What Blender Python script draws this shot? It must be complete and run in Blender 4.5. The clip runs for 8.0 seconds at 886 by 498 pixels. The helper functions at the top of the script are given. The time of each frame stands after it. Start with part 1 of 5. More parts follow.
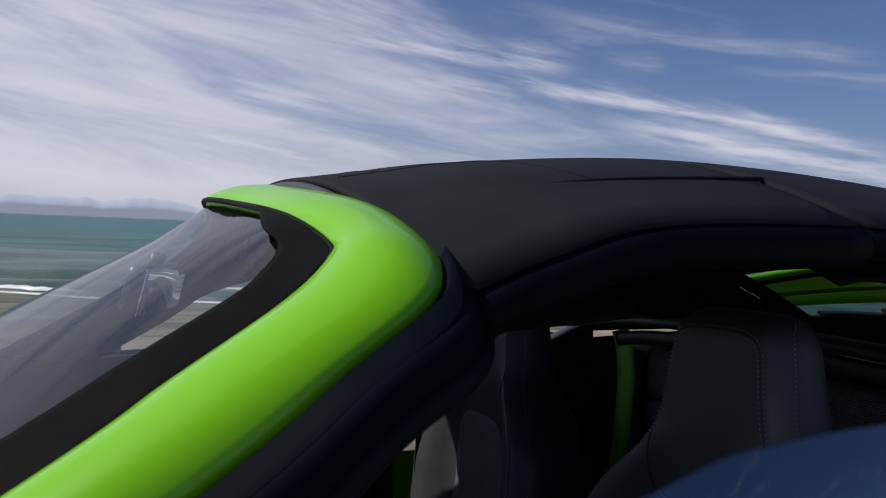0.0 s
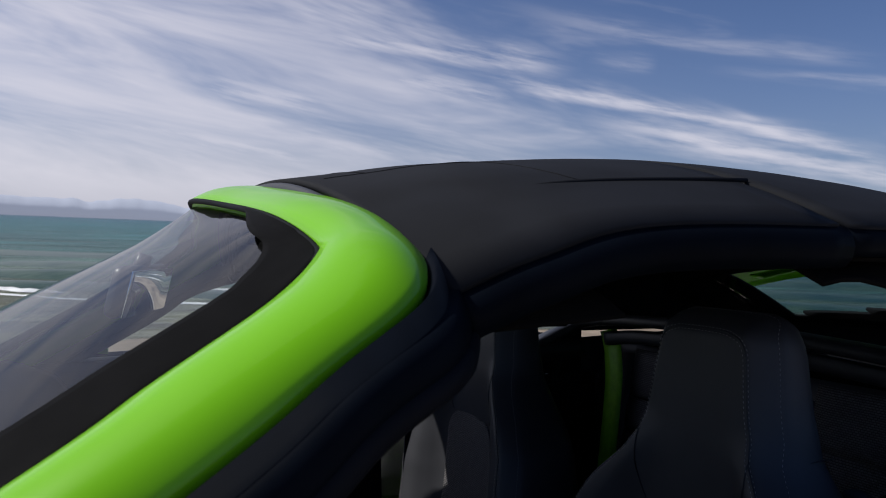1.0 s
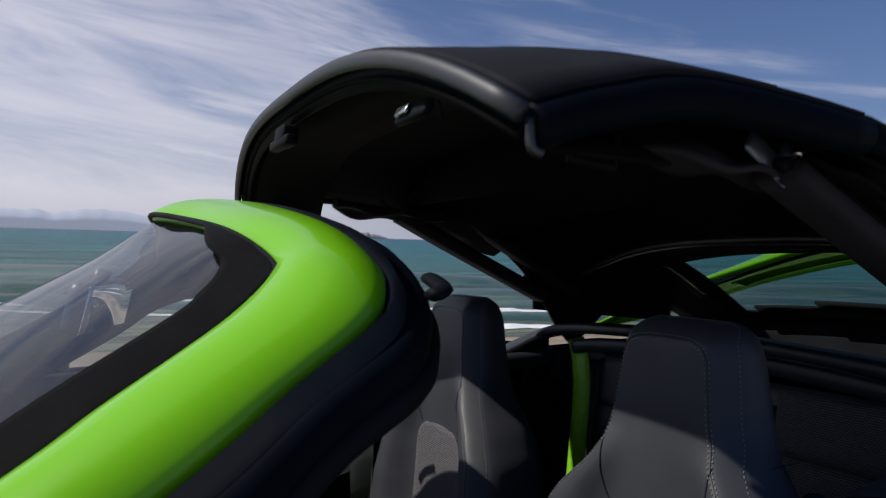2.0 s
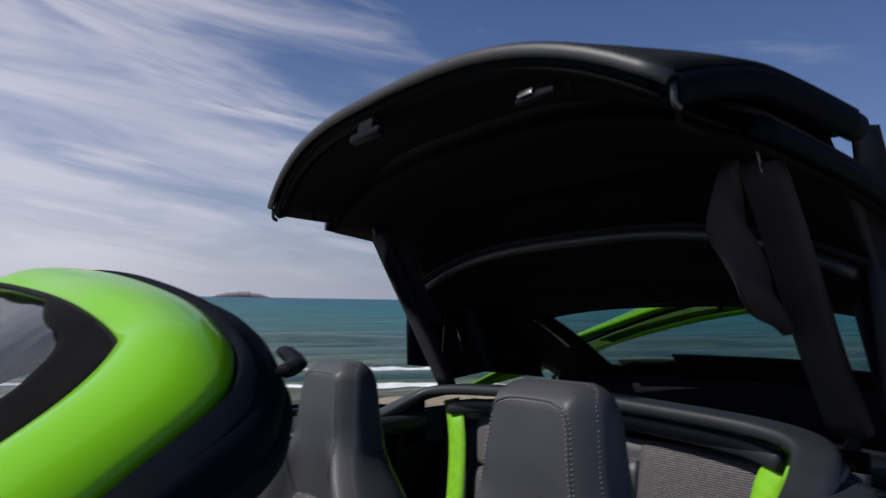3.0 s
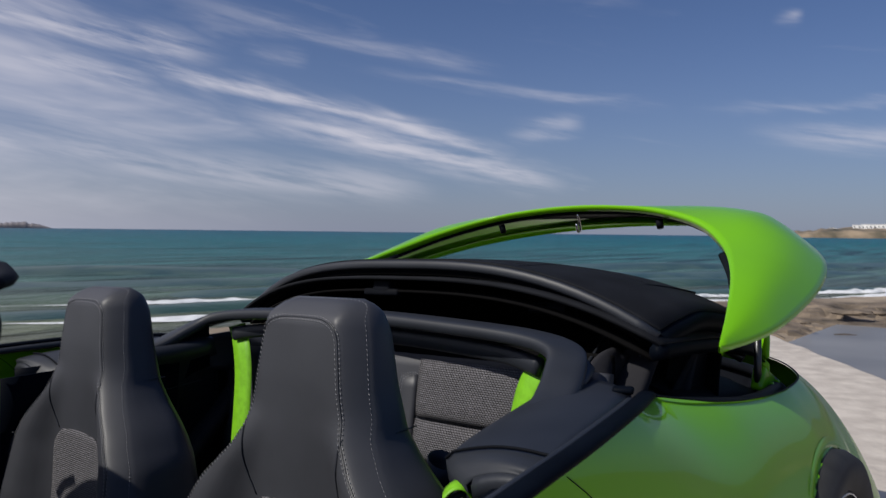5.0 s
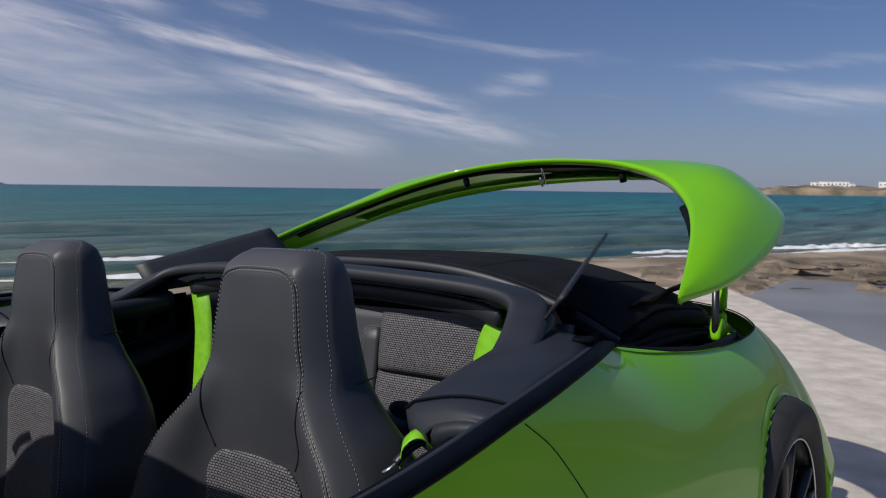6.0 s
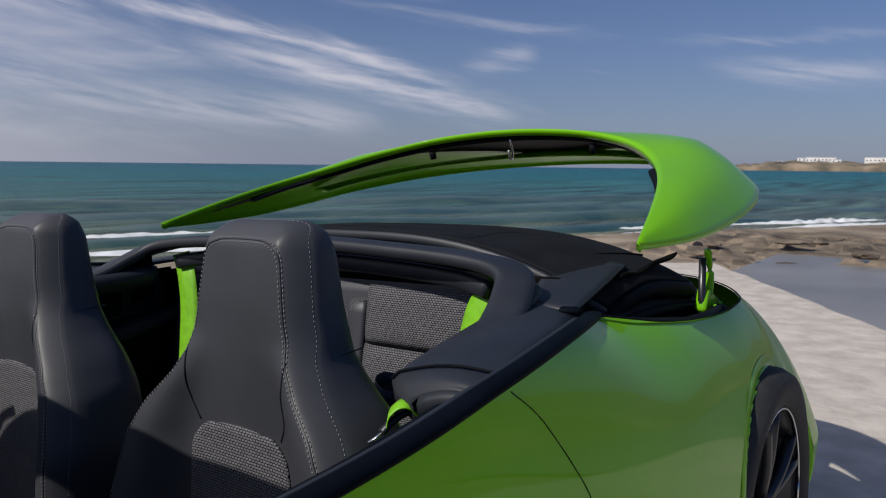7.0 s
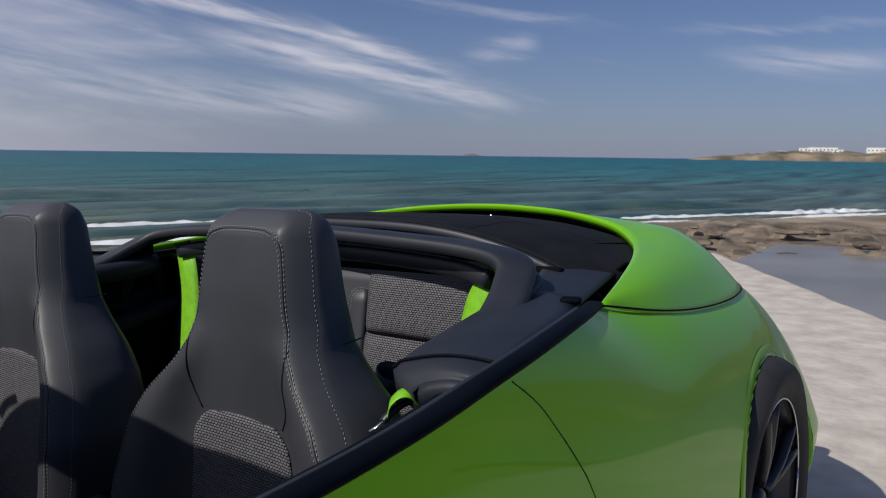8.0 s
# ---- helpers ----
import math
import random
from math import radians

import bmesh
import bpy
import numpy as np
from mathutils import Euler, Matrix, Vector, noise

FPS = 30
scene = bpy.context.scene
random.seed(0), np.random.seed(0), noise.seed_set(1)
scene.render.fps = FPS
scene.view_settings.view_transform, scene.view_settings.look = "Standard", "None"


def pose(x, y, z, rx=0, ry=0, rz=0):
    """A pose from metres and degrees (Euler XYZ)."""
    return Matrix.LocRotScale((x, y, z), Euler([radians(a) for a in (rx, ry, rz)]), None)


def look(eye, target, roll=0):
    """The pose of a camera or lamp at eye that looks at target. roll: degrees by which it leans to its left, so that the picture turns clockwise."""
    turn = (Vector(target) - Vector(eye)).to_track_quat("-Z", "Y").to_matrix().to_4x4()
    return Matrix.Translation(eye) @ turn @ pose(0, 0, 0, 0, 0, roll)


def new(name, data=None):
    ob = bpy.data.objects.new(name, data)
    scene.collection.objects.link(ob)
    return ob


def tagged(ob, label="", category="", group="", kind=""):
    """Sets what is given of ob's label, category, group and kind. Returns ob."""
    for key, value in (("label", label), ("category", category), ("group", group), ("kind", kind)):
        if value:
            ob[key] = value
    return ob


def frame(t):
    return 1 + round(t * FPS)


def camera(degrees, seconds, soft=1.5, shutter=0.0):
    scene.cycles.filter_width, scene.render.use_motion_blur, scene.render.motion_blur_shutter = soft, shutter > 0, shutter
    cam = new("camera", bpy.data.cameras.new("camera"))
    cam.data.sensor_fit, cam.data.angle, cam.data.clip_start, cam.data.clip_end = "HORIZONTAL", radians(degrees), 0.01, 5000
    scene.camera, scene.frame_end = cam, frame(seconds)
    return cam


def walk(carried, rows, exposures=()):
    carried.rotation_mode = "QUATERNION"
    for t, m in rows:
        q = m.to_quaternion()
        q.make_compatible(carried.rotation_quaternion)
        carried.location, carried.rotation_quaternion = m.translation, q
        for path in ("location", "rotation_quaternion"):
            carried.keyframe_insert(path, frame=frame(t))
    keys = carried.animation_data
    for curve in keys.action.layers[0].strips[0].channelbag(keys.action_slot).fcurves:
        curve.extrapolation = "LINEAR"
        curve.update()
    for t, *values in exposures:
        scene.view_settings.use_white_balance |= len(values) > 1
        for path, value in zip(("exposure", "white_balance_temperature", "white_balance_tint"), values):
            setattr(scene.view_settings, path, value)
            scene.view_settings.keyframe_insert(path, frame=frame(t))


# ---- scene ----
cam = camera(61.7, 8.0, soft=1.0, shutter=0.5)
cam.data.dof.use_dof, cam.data.dof.focus_distance, cam.data.dof.aperture_fstop = True, 1.3, 12.0
PATH = [
    (0, (-1.529, -1.213, 1.166), (-0.740, 0.624, 1.116), 2.3),
    (0.5, (-1.528, -1.213, 1.166), (-0.731, 0.621, 1.116), 2.3),
    (1, (-1.526, -1.216, 1.167), (-0.712, 0.610, 1.119), 2.2),
    (2.5, (-1.5069, -1.2258, 1.1796), (-0.518, 0.5131, 1.2165), 1.4),
    (3, (-1.4959, -1.2388, 1.1876), (-0.3503, 0.3958, 1.3257), 1.0),
    (3.5, (-1.4859, -1.2508, 1.1896), (-0.2104, 0.2807, 1.3598), 0.9),
    (4, (-1.4739, -1.2628, 1.1876), (-0.0953, 0.1798, 1.3259), 0.75),
    (4.5, (-1.4559, -1.2618, 1.1816), (0.011, 0.0971, 1.239), 0.7),
    (5, (-1.4439, -1.2668, 1.1696), (0.0833, 0.0234, 1.125), 0.65),
    (6.5, (-1.4218, -1.2637, 1.1547), (0.1698, -0.0672, 0.963), 0.75),
    (7, (-1.4178, -1.2627, 1.1487), (0.1769, -0.0771, 0.926), 0.65),
    (7.5, (-1.4168, -1.2617, 1.1487), (0.177, -0.077, 0.908), 0.75),
    (8, (-1.4178, -1.2617, 1.1487), (0.173, -0.077, 0.898), 0.75),
]
# the picture darkens a little as the camera turns away from the sun
BRIGHTNESS = [(0, 0.30), (1.0, 0.30), (2.5, 0.30), (3.5, 0.25), (4.2, 0.21), (5.0, 0.14), (6.5, 0.11), (8.0, 0.11)]
walk(cam, [(t, look(eye, target, roll)) for t, eye, target, roll in PATH], BRIGHTNESS)


# ---- light ----
SUN_DIR = Vector((-0.65, 0.24, 0.66)).normalized()
world = bpy.data.worlds.new("sky")
scene.world = world


def build_world():
    world.use_nodes = True
    nt = world.node_tree
    nt.nodes.clear()
    N, L = nt.nodes.new, nt.links.new

    def math_(op, a, b=None, c=None, clamp=False):
        n = N("ShaderNodeMath")
        n.operation, n.use_clamp = op, clamp
        for i, v in enumerate((a, b, c)):
            if v is None:
                continue
            if isinstance(v, (int, float)):
                n.inputs[i].default_value = v
            else:
                L(v, n.inputs[i])
        return n.outputs[0]

    sky = N("ShaderNodeTexSky")
    sky.sky_type, sky.sun_disc = "NISHITA", False
    sky.sun_elevation = math.asin(SUN_DIR.z)
    sky.sun_rotation = math.atan2(SUN_DIR.x, SUN_DIR.y)
    sky.air_density, sky.dust_density, sky.ozone_density = 1.0, 0.9, 1.6
    co = N("ShaderNodeTexCoord")
    sep = N("ShaderNodeSeparateXYZ")
    L(co.outputs["Generated"], sep.inputs[0])
    x, y, z = sep.outputs
    az = math_("ARCTAN2", y, x)
    el = math_("ARCSINE", z)
    # cirrus in angles: long streaks that fall towards the rear of the car
    tilt = math_("ADD", el, math_("MULTIPLY", az, -0.17))
    vec = N("ShaderNodeCombineXYZ")
    L(math_("MULTIPLY", az, 2.6), vec.inputs[0])
    L(math_("MULTIPLY", tilt, 15.0), vec.inputs[1])
    big = N("ShaderNodeTexNoise")
    big.inputs["Scale"].default_value, big.inputs["Detail"].default_value = 1.0, 4.5
    big.inputs["Roughness"].default_value, big.inputs["Distortion"].default_value = 0.62, 0.5
    L(vec.outputs[0], big.inputs["Vector"])
    vec2 = N("ShaderNodeCombineXYZ")
    L(math_("MULTIPLY", az, 7.0), vec2.inputs[0])
    L(math_("MULTIPLY", tilt, 60.0), vec2.inputs[1])
    fine = N("ShaderNodeTexNoise")
    fine.inputs["Scale"].default_value, fine.inputs["Detail"].default_value = 1.0, 5.0
    fine.inputs["Roughness"].default_value = 0.6
    L(vec2.outputs[0], fine.inputs["Vector"])

    def ramp01(v, lo, hi):
        n = N("ShaderNodeMapRange")
        n.interpolation_type = "SMOOTHSTEP"
        L(v, n.inputs[0])
        n.inputs[1].default_value, n.inputs[2].default_value = lo, hi
        return n.outputs[0]

    # more cloud towards the front of the car, little at the rear
    side = math_("MULTIPLY_ADD", ramp01(az, 0.65, 1.65), 0.46, -0.18)
    amount = math_("ADD", math_("MULTIPLY_ADD", fine.outputs[0], 0.17, math_("ADD", big.outputs[0], 0.065)), side)
    cirrus = ramp01(amount, 0.54, 1.14)

    def streak(a0, e0, a1, e1, wide, strength):
        s = (e1 - e0) / (a1 - a0)
        off = math_("SUBTRACT", el, math_("MULTIPLY_ADD", az, s, e0 - s * a0))
        wob = math_("MULTIPLY_ADD", big.outputs[0], 0.06, -0.03)
        d = math_("DIVIDE", math_("ADD", off, wob), wide)
        g = math_("EXPONENT", math_("MULTIPLY", math_("MULTIPLY", d, d), -1.0))
        lo, hi = min(a0, a1), max(a0, a1)
        soft = min(0.1, 0.35 * (hi - lo) + 0.006)
        run = math_("MULTIPLY", ramp01(az, lo - soft * 0.5, lo + soft * 0.6), math_("SUBTRACT", 1.0, ramp01(az, hi - soft, hi + soft)))
        n = math_("MULTIPLY", ramp01(fine.outputs[0], 0.25, 0.65), strength)
        return math_("MULTIPLY", math_("MULTIPLY", g, run), n)

    total = cirrus
    for s in STREAKS:
        total = math_("MAXIMUM", total, streak(*s))
    above = ramp01(el, -0.01, 0.06)
    total = math_("MULTIPLY", math_("MULTIPLY", total, above), 0.75, clamp=True)
    # pale milky air low over the sea
    low = math_("EXPONENT", math_("MULTIPLY", math_("MAXIMUM", el, 0.0), -7.5))
    haze = math_("MULTIPLY", low, math_("MULTIPLY_ADD", ramp01(az, 0.7, 1.5), 0.30, 0.60))
    mixh = N("ShaderNodeMix")
    mixh.data_type = "RGBA"
    L(haze, mixh.inputs["Factor"])
    deep = N("ShaderNodeMix")
    deep.data_type, deep.blend_type = "RGBA", "MULTIPLY"
    deep.inputs["Factor"].default_value = 1.0
    L(sky.outputs[0], deep.inputs["A"])
    deep.inputs["B"].default_value = SKY_TINT
    L(deep.outputs["Result"], mixh.inputs["A"])
    pale = N("ShaderNodeMix")
    pale.data_type = "RGBA"
    L(ramp01(az, 0.75, 1.55), pale.inputs["Factor"])
    pale.inputs["A"].default_value, pale.inputs["B"].default_value = HAZE, HAZE_FRONT
    L(pale.outputs["Result"], mixh.inputs["B"])
    mixc = N("ShaderNodeMix")
    mixc.data_type = "RGBA"
    L(total, mixc.inputs["Factor"])
    L(mixh.outputs["Result"], mixc.inputs["A"])
    mixc.inputs["B"].default_value = CLOUD
    bg = N("ShaderNodeBackground")
    bg.inputs["Strength"].default_value = 0.10
    L(mixc.outputs["Result"], bg.inputs["Color"])
    out = N("ShaderNodeOutputWorld")
    L(bg.outputs[0], out.inputs[0])


SKY_TINT = (0.318, 0.408, 0.608, 1)
HAZE = (2.9, 3.15, 4.2, 1)
HAZE_FRONT = (4.7, 4.7, 5.5, 1)
CLOUD = (6.0, 5.85, 6.5, 1)
STREAKS = [
    (1.08, 0.203, 0.64, 0.118, 0.010, 1.0),
    (0.92, 0.142, 0.566, 0.077, 0.017, 1.0),
    (0.80, 0.152, 0.62, 0.112, 0.008, 0.8),
    (0.60, 0.134, 0.525, 0.140, 0.010, 0.5),
    (1.22, 0.098, 0.74, 0.058, 0.022, 0.55),
    (0.27, 0.122, 0.11, 0.108, 0.012, 0.6),
    (1.02, 0.281, 0.66, 0.222, 0.009, 0.35),
    (0.74, 0.203, 0.44, 0.160, 0.006, 0.4),
    (0.32, 0.153, 0.10, 0.152, 0.005, 0.3),
    (1.33, 0.252, 1.02, 0.222, 0.016, 0.85),
    (1.25, 0.210, 1.08, 0.180, 0.014, 0.8),
    (0.28, 0.256, 0.258, 0.256, 0.006, 0.5),
    (0.28, 0.289, 0.25, 0.289, 0.006, 0.4),
    (0.95, 0.226, 0.89, 0.222, 0.010, 0.35),
    (1.62, 0.180, 1.30, 0.155, 0.020, 0.8),
    (1.62, 0.250, 1.25, 0.238, 0.020, 0.8),
    (1.62, 0.113, 1.30, 0.090, 0.020, 0.8),
    (1.43, 0.239, 1.10, 0.185, 0.014, 0.6),
    (1.75, 0.160, 1.40, 0.143, 0.020, 0.8),
]
build_world()
sun = new("sun", bpy.data.lights.new("sun", "SUN"))
sun.data.energy, sun.data.angle, sun.data.color = 3.2, radians(0.6), (1.0, 0.95, 0.87)
sun.matrix_world = look(SUN_DIR * 50, (0, 0, 0))


# ---- materials ----
def material(name, color, rough=0.5, metal=0.0, vary=0.12, scale=6.0, bump=0.0, bump_scale=60.0, coat=0.0, second=None, spread=(0.35, 0.65), **more):
    m = bpy.data.materials.new(name)
    m.use_nodes = True
    nt = m.node_tree
    N, L = nt.nodes.new, nt.links.new
    p = nt.nodes["Principled BSDF"]
    p.inputs["Roughness"].default_value, p.inputs["Metallic"].default_value = rough, metal
    p.inputs["Coat Weight"].default_value, p.inputs["Coat Roughness"].default_value = coat, 0.04
    for key, v in more.items():
        p.inputs[key.replace("_", " ")].default_value = v
    co = N("ShaderNodeTexCoord")
    tex = N("ShaderNodeTexNoise")
    tex.inputs["Scale"].default_value, tex.inputs["Detail"].default_value = scale, 8.0
    L(co.outputs["Object"], tex.inputs["Vector"])
    ramp = N("ShaderNodeValToRGB")
    a = [c * (1 - vary) for c in color]
    b = list(second) if second else [min(1, c * (1 + vary)) for c in color]
    ramp.color_ramp.elements[0].color, ramp.color_ramp.elements[1].color = (*a, 1), (*b, 1)
    ramp.color_ramp.elements[0].position, ramp.color_ramp.elements[1].position = spread
    L(tex.outputs[0], ramp.inputs[0])
    L(ramp.outputs[0], p.inputs["Base Color"])
    if bump:
        t2 = N("ShaderNodeTexNoise")
        t2.inputs["Scale"].default_value, t2.inputs["Detail"].default_value = bump_scale, 6.0
        L(co.outputs["Object"], t2.inputs["Vector"])
        bm_ = N("ShaderNodeBump")
        bm_.inputs["Strength"].default_value, bm_.inputs["Distance"].default_value = bump, 0.12 / bump_scale
        L(t2.outputs[0], bm_.inputs["Height"])
        L(bm_.outputs[0], p.inputs["Normal"])
    return m


def weave_material(name, dark, light, size):
    """Cloth of small raised threads, woven two ways, in the cloth's own plane (y, z)."""
    m = material(name, dark, 0.75, vary=0.1)
    nt = m.node_tree
    N, L = nt.nodes.new, nt.links.new
    p = nt.nodes["Principled BSDF"]
    co = N("ShaderNodeTexCoord")
    brick = N("ShaderNodeTexBrick")
    brick.offset = 0.5
    rot = N("ShaderNodeMapping")
    rot.inputs["Rotation"].default_value = (0, radians(90), radians(90))
    L(co.outputs["Object"], rot.inputs[0])
    L(rot.outputs[0], brick.inputs["Vector"])
    brick.inputs["Scale"].default_value = 1.0
    brick.inputs["Brick Width"].default_value, brick.inputs["Row Height"].default_value = size, size * 0.62
    brick.inputs["Mortar Size"].default_value, brick.inputs["Mortar Smooth"].default_value = size * 0.16, 1.0
    brick.inputs["Color1"].default_value = (*light, 1)
    brick.inputs["Color2"].default_value = (*[c * 0.72 for c in light], 1)
    brick.inputs["Mortar"].default_value = (*[c * 0.35 for c in dark], 1)
    L(brick.outputs[0], p.inputs["Base Color"])
    b = N("ShaderNodeBump")
    b.invert = True
    b.inputs["Strength"].default_value, b.inputs["Distance"].default_value = 0.8, 0.003
    L(brick.outputs["Fac"], b.inputs["Height"])
    L(b.outputs[0], p.inputs["Normal"])
    return m


def glass_material(name, tint, rough=0.0, strength=0.32, floor_=0.03):
    m = bpy.data.materials.new(name)
    m.use_nodes = True
    nt = m.node_tree
    p = nt.nodes["Principled BSDF"]
    nt.nodes.remove(p)
    N, L = nt.nodes.new, nt.links.new
    clear, gloss, mix, fres = N("ShaderNodeBsdfTransparent"), N("ShaderNodeBsdfGlossy"), N("ShaderNodeMixShader"), N("ShaderNodeLayerWeight")
    clear.inputs[0].default_value, gloss.inputs["Roughness"].default_value = (*tint, 1), rough
    fres.inputs[0].default_value = 0.5
    power, amount = N("ShaderNodeMath"), N("ShaderNodeMath")
    power.operation, power.inputs[1].default_value = "POWER", 4.5
    amount.operation, amount.inputs[1].default_value, amount.inputs[2].default_value = "MULTIPLY_ADD", strength, floor_
    L(fres.outputs["Facing"], power.inputs[0])
    L(power.outputs[0], amount.inputs[0])
    L(amount.outputs[0], mix.inputs[0])
    L(clear.outputs[0], mix.inputs[1])
    L(gloss.outputs[0], mix.inputs[2])
    L(mix.outputs[0], nt.nodes["Material Output"].inputs[0])
    return m


GREEN = material("green_paint", (0.165, 0.470, 0.006), 0.38, vary=0.03, scale=3, coat=0.5, Specular_IOR_Level=0.06, Coat_IOR=1.5)
ROOF = material("roof_canvas", (0.0085, 0.0095, 0.0125), 0.8, Specular_IOR_Level=0.16, vary=0.25, scale=9, bump=0.25, bump_scale=500)
LINER = material("roof_liner", (0.0045, 0.0043, 0.0045), 0.95, Specular_IOR_Level=0.08, vary=0.2, scale=7, bump=0.15, bump_scale=300)
TRIM = material("black_trim", (0.003, 0.0045, 0.008), 0.5, Specular_IOR_Level=0.025, vary=0.2, scale=14, bump=0.12, bump_scale=350)
VINYL = material("soft_black_vinyl", (0.017, 0.020, 0.027), 0.5, vary=0.15, scale=8, bump=0.15, bump_scale=260)
RUBBER = material("rubber_seal", (0.006, 0.007, 0.010), 0.6, Specular_IOR_Level=0.06, vary=0.2, scale=20, bump=0.1, bump_scale=90)
LEATHER = material("grey_leather", (0.040, 0.042, 0.050), 0.5, vary=0.12, scale=7, bump=0.2, bump_scale=420)
SHELL = material("seat_back_plastic", (0.012, 0.014, 0.020), 0.4, vary=0.15, scale=10, bump=0.1, bump_scale=300)
WEAVE = weave_material("woven_seat_cloth", (0.040, 0.040, 0.046), (0.165, 0.16, 0.175), 0.0074)
THREAD = material("pale_thread", (0.33, 0.33, 0.34), 0.7, vary=0.1, scale=50)
BELT = material("green_webbing", (0.20, 0.52, 0.015), 0.5, vary=0.1, scale=60, bump=0.3, bump_scale=500)
STEEL = material("bright_steel", (0.55, 0.56, 0.58), 0.25, metal=1.0, vary=0.08, scale=15)
PLATE = material("bare_bracket_metal", (0.12, 0.15, 0.20), 0.4, metal=0.9, vary=0.2, scale=25, bump=0.1, bump_scale=60)
DARK_METAL = material("dark_grey_metal", (0.06, 0.062, 0.066), 0.35, metal=0.8, vary=0.15, scale=12)
TYRE = material("tyre_rubber", (0.022, 0.022, 0.023), 0.75, vary=0.2, scale=18, bump=0.2, bump_scale=80)
MIRROR = material("mirror_glass", (0.85, 0.87, 0.88), 0.02, metal=1.0, vary=0.01)
GLASS = glass_material("clear_glass", (0.74, 0.80, 0.80), strength=0.75, floor_=0.06)
REAR_GLASS = glass_material("tinted_rear_glass", (0.72, 0.78, 0.77))
DOOR_GLASS = glass_material("door_glass", (0.66, 0.72, 0.74), strength=0.5, floor_=0.42)
FRIT = material("black_glass_border", (0.006, 0.006, 0.006), 0.5, Specular_IOR_Level=0.01, vary=0.15, scale=30)
FABRIC = material("grey_roof_fabric", (0.021, 0.021, 0.025), 0.85, Specular_IOR_Level=0.2, vary=0.15, scale=8, bump=0.4, bump_scale=60)
CONCRETE = material("pale_concrete", (0.47, 0.42, 0.37), 0.9, scale=5.0, second=(0.60, 0.545, 0.48), vary=0.05, bump=1.0, bump_scale=14)
SAND = material("wet_sand_and_stone", (0.20, 0.155, 0.11), 0.85, scale=0.7, second=(0.36, 0.29, 0.21), vary=0.2, bump=0.8, bump_scale=8)
ROCK = material("brown_shore_rock", (0.10, 0.080, 0.060), 0.9, scale=1.6, second=(0.27, 0.21, 0.15), vary=0.35, bump=0.8, bump_scale=7)
CLIFF = material("ochre_headland", (0.12, 0.11, 0.08), 0.95, scale=0.03, second=(0.34, 0.26, 0.18), vary=0.3)
# haze on the far hills is put in as pale colour and faint glow
HILL = material("far_hill_haze_glow", (0.20, 0.23, 0.29), 1.0, scale=0.004, vary=0.08, Emission_Color=(0.46, 0.49, 0.60, 1), Emission_Strength=0.42)
ISLE = material("brown_far_island", (0.17, 0.16, 0.17), 1.0, scale=0.01, vary=0.2)
WHITE = material("white_wall", (0.8, 0.79, 0.77), 0.8, vary=0.05, scale=0.2)
WINDOW = material("far_window", (0.05, 0.06, 0.07), 0.3, vary=0.1)
FOAM = material("sea_foam", (0.75, 0.77, 0.78), 0.8, scale=3.0, vary=0.12, bump=0.8, bump_scale=12)


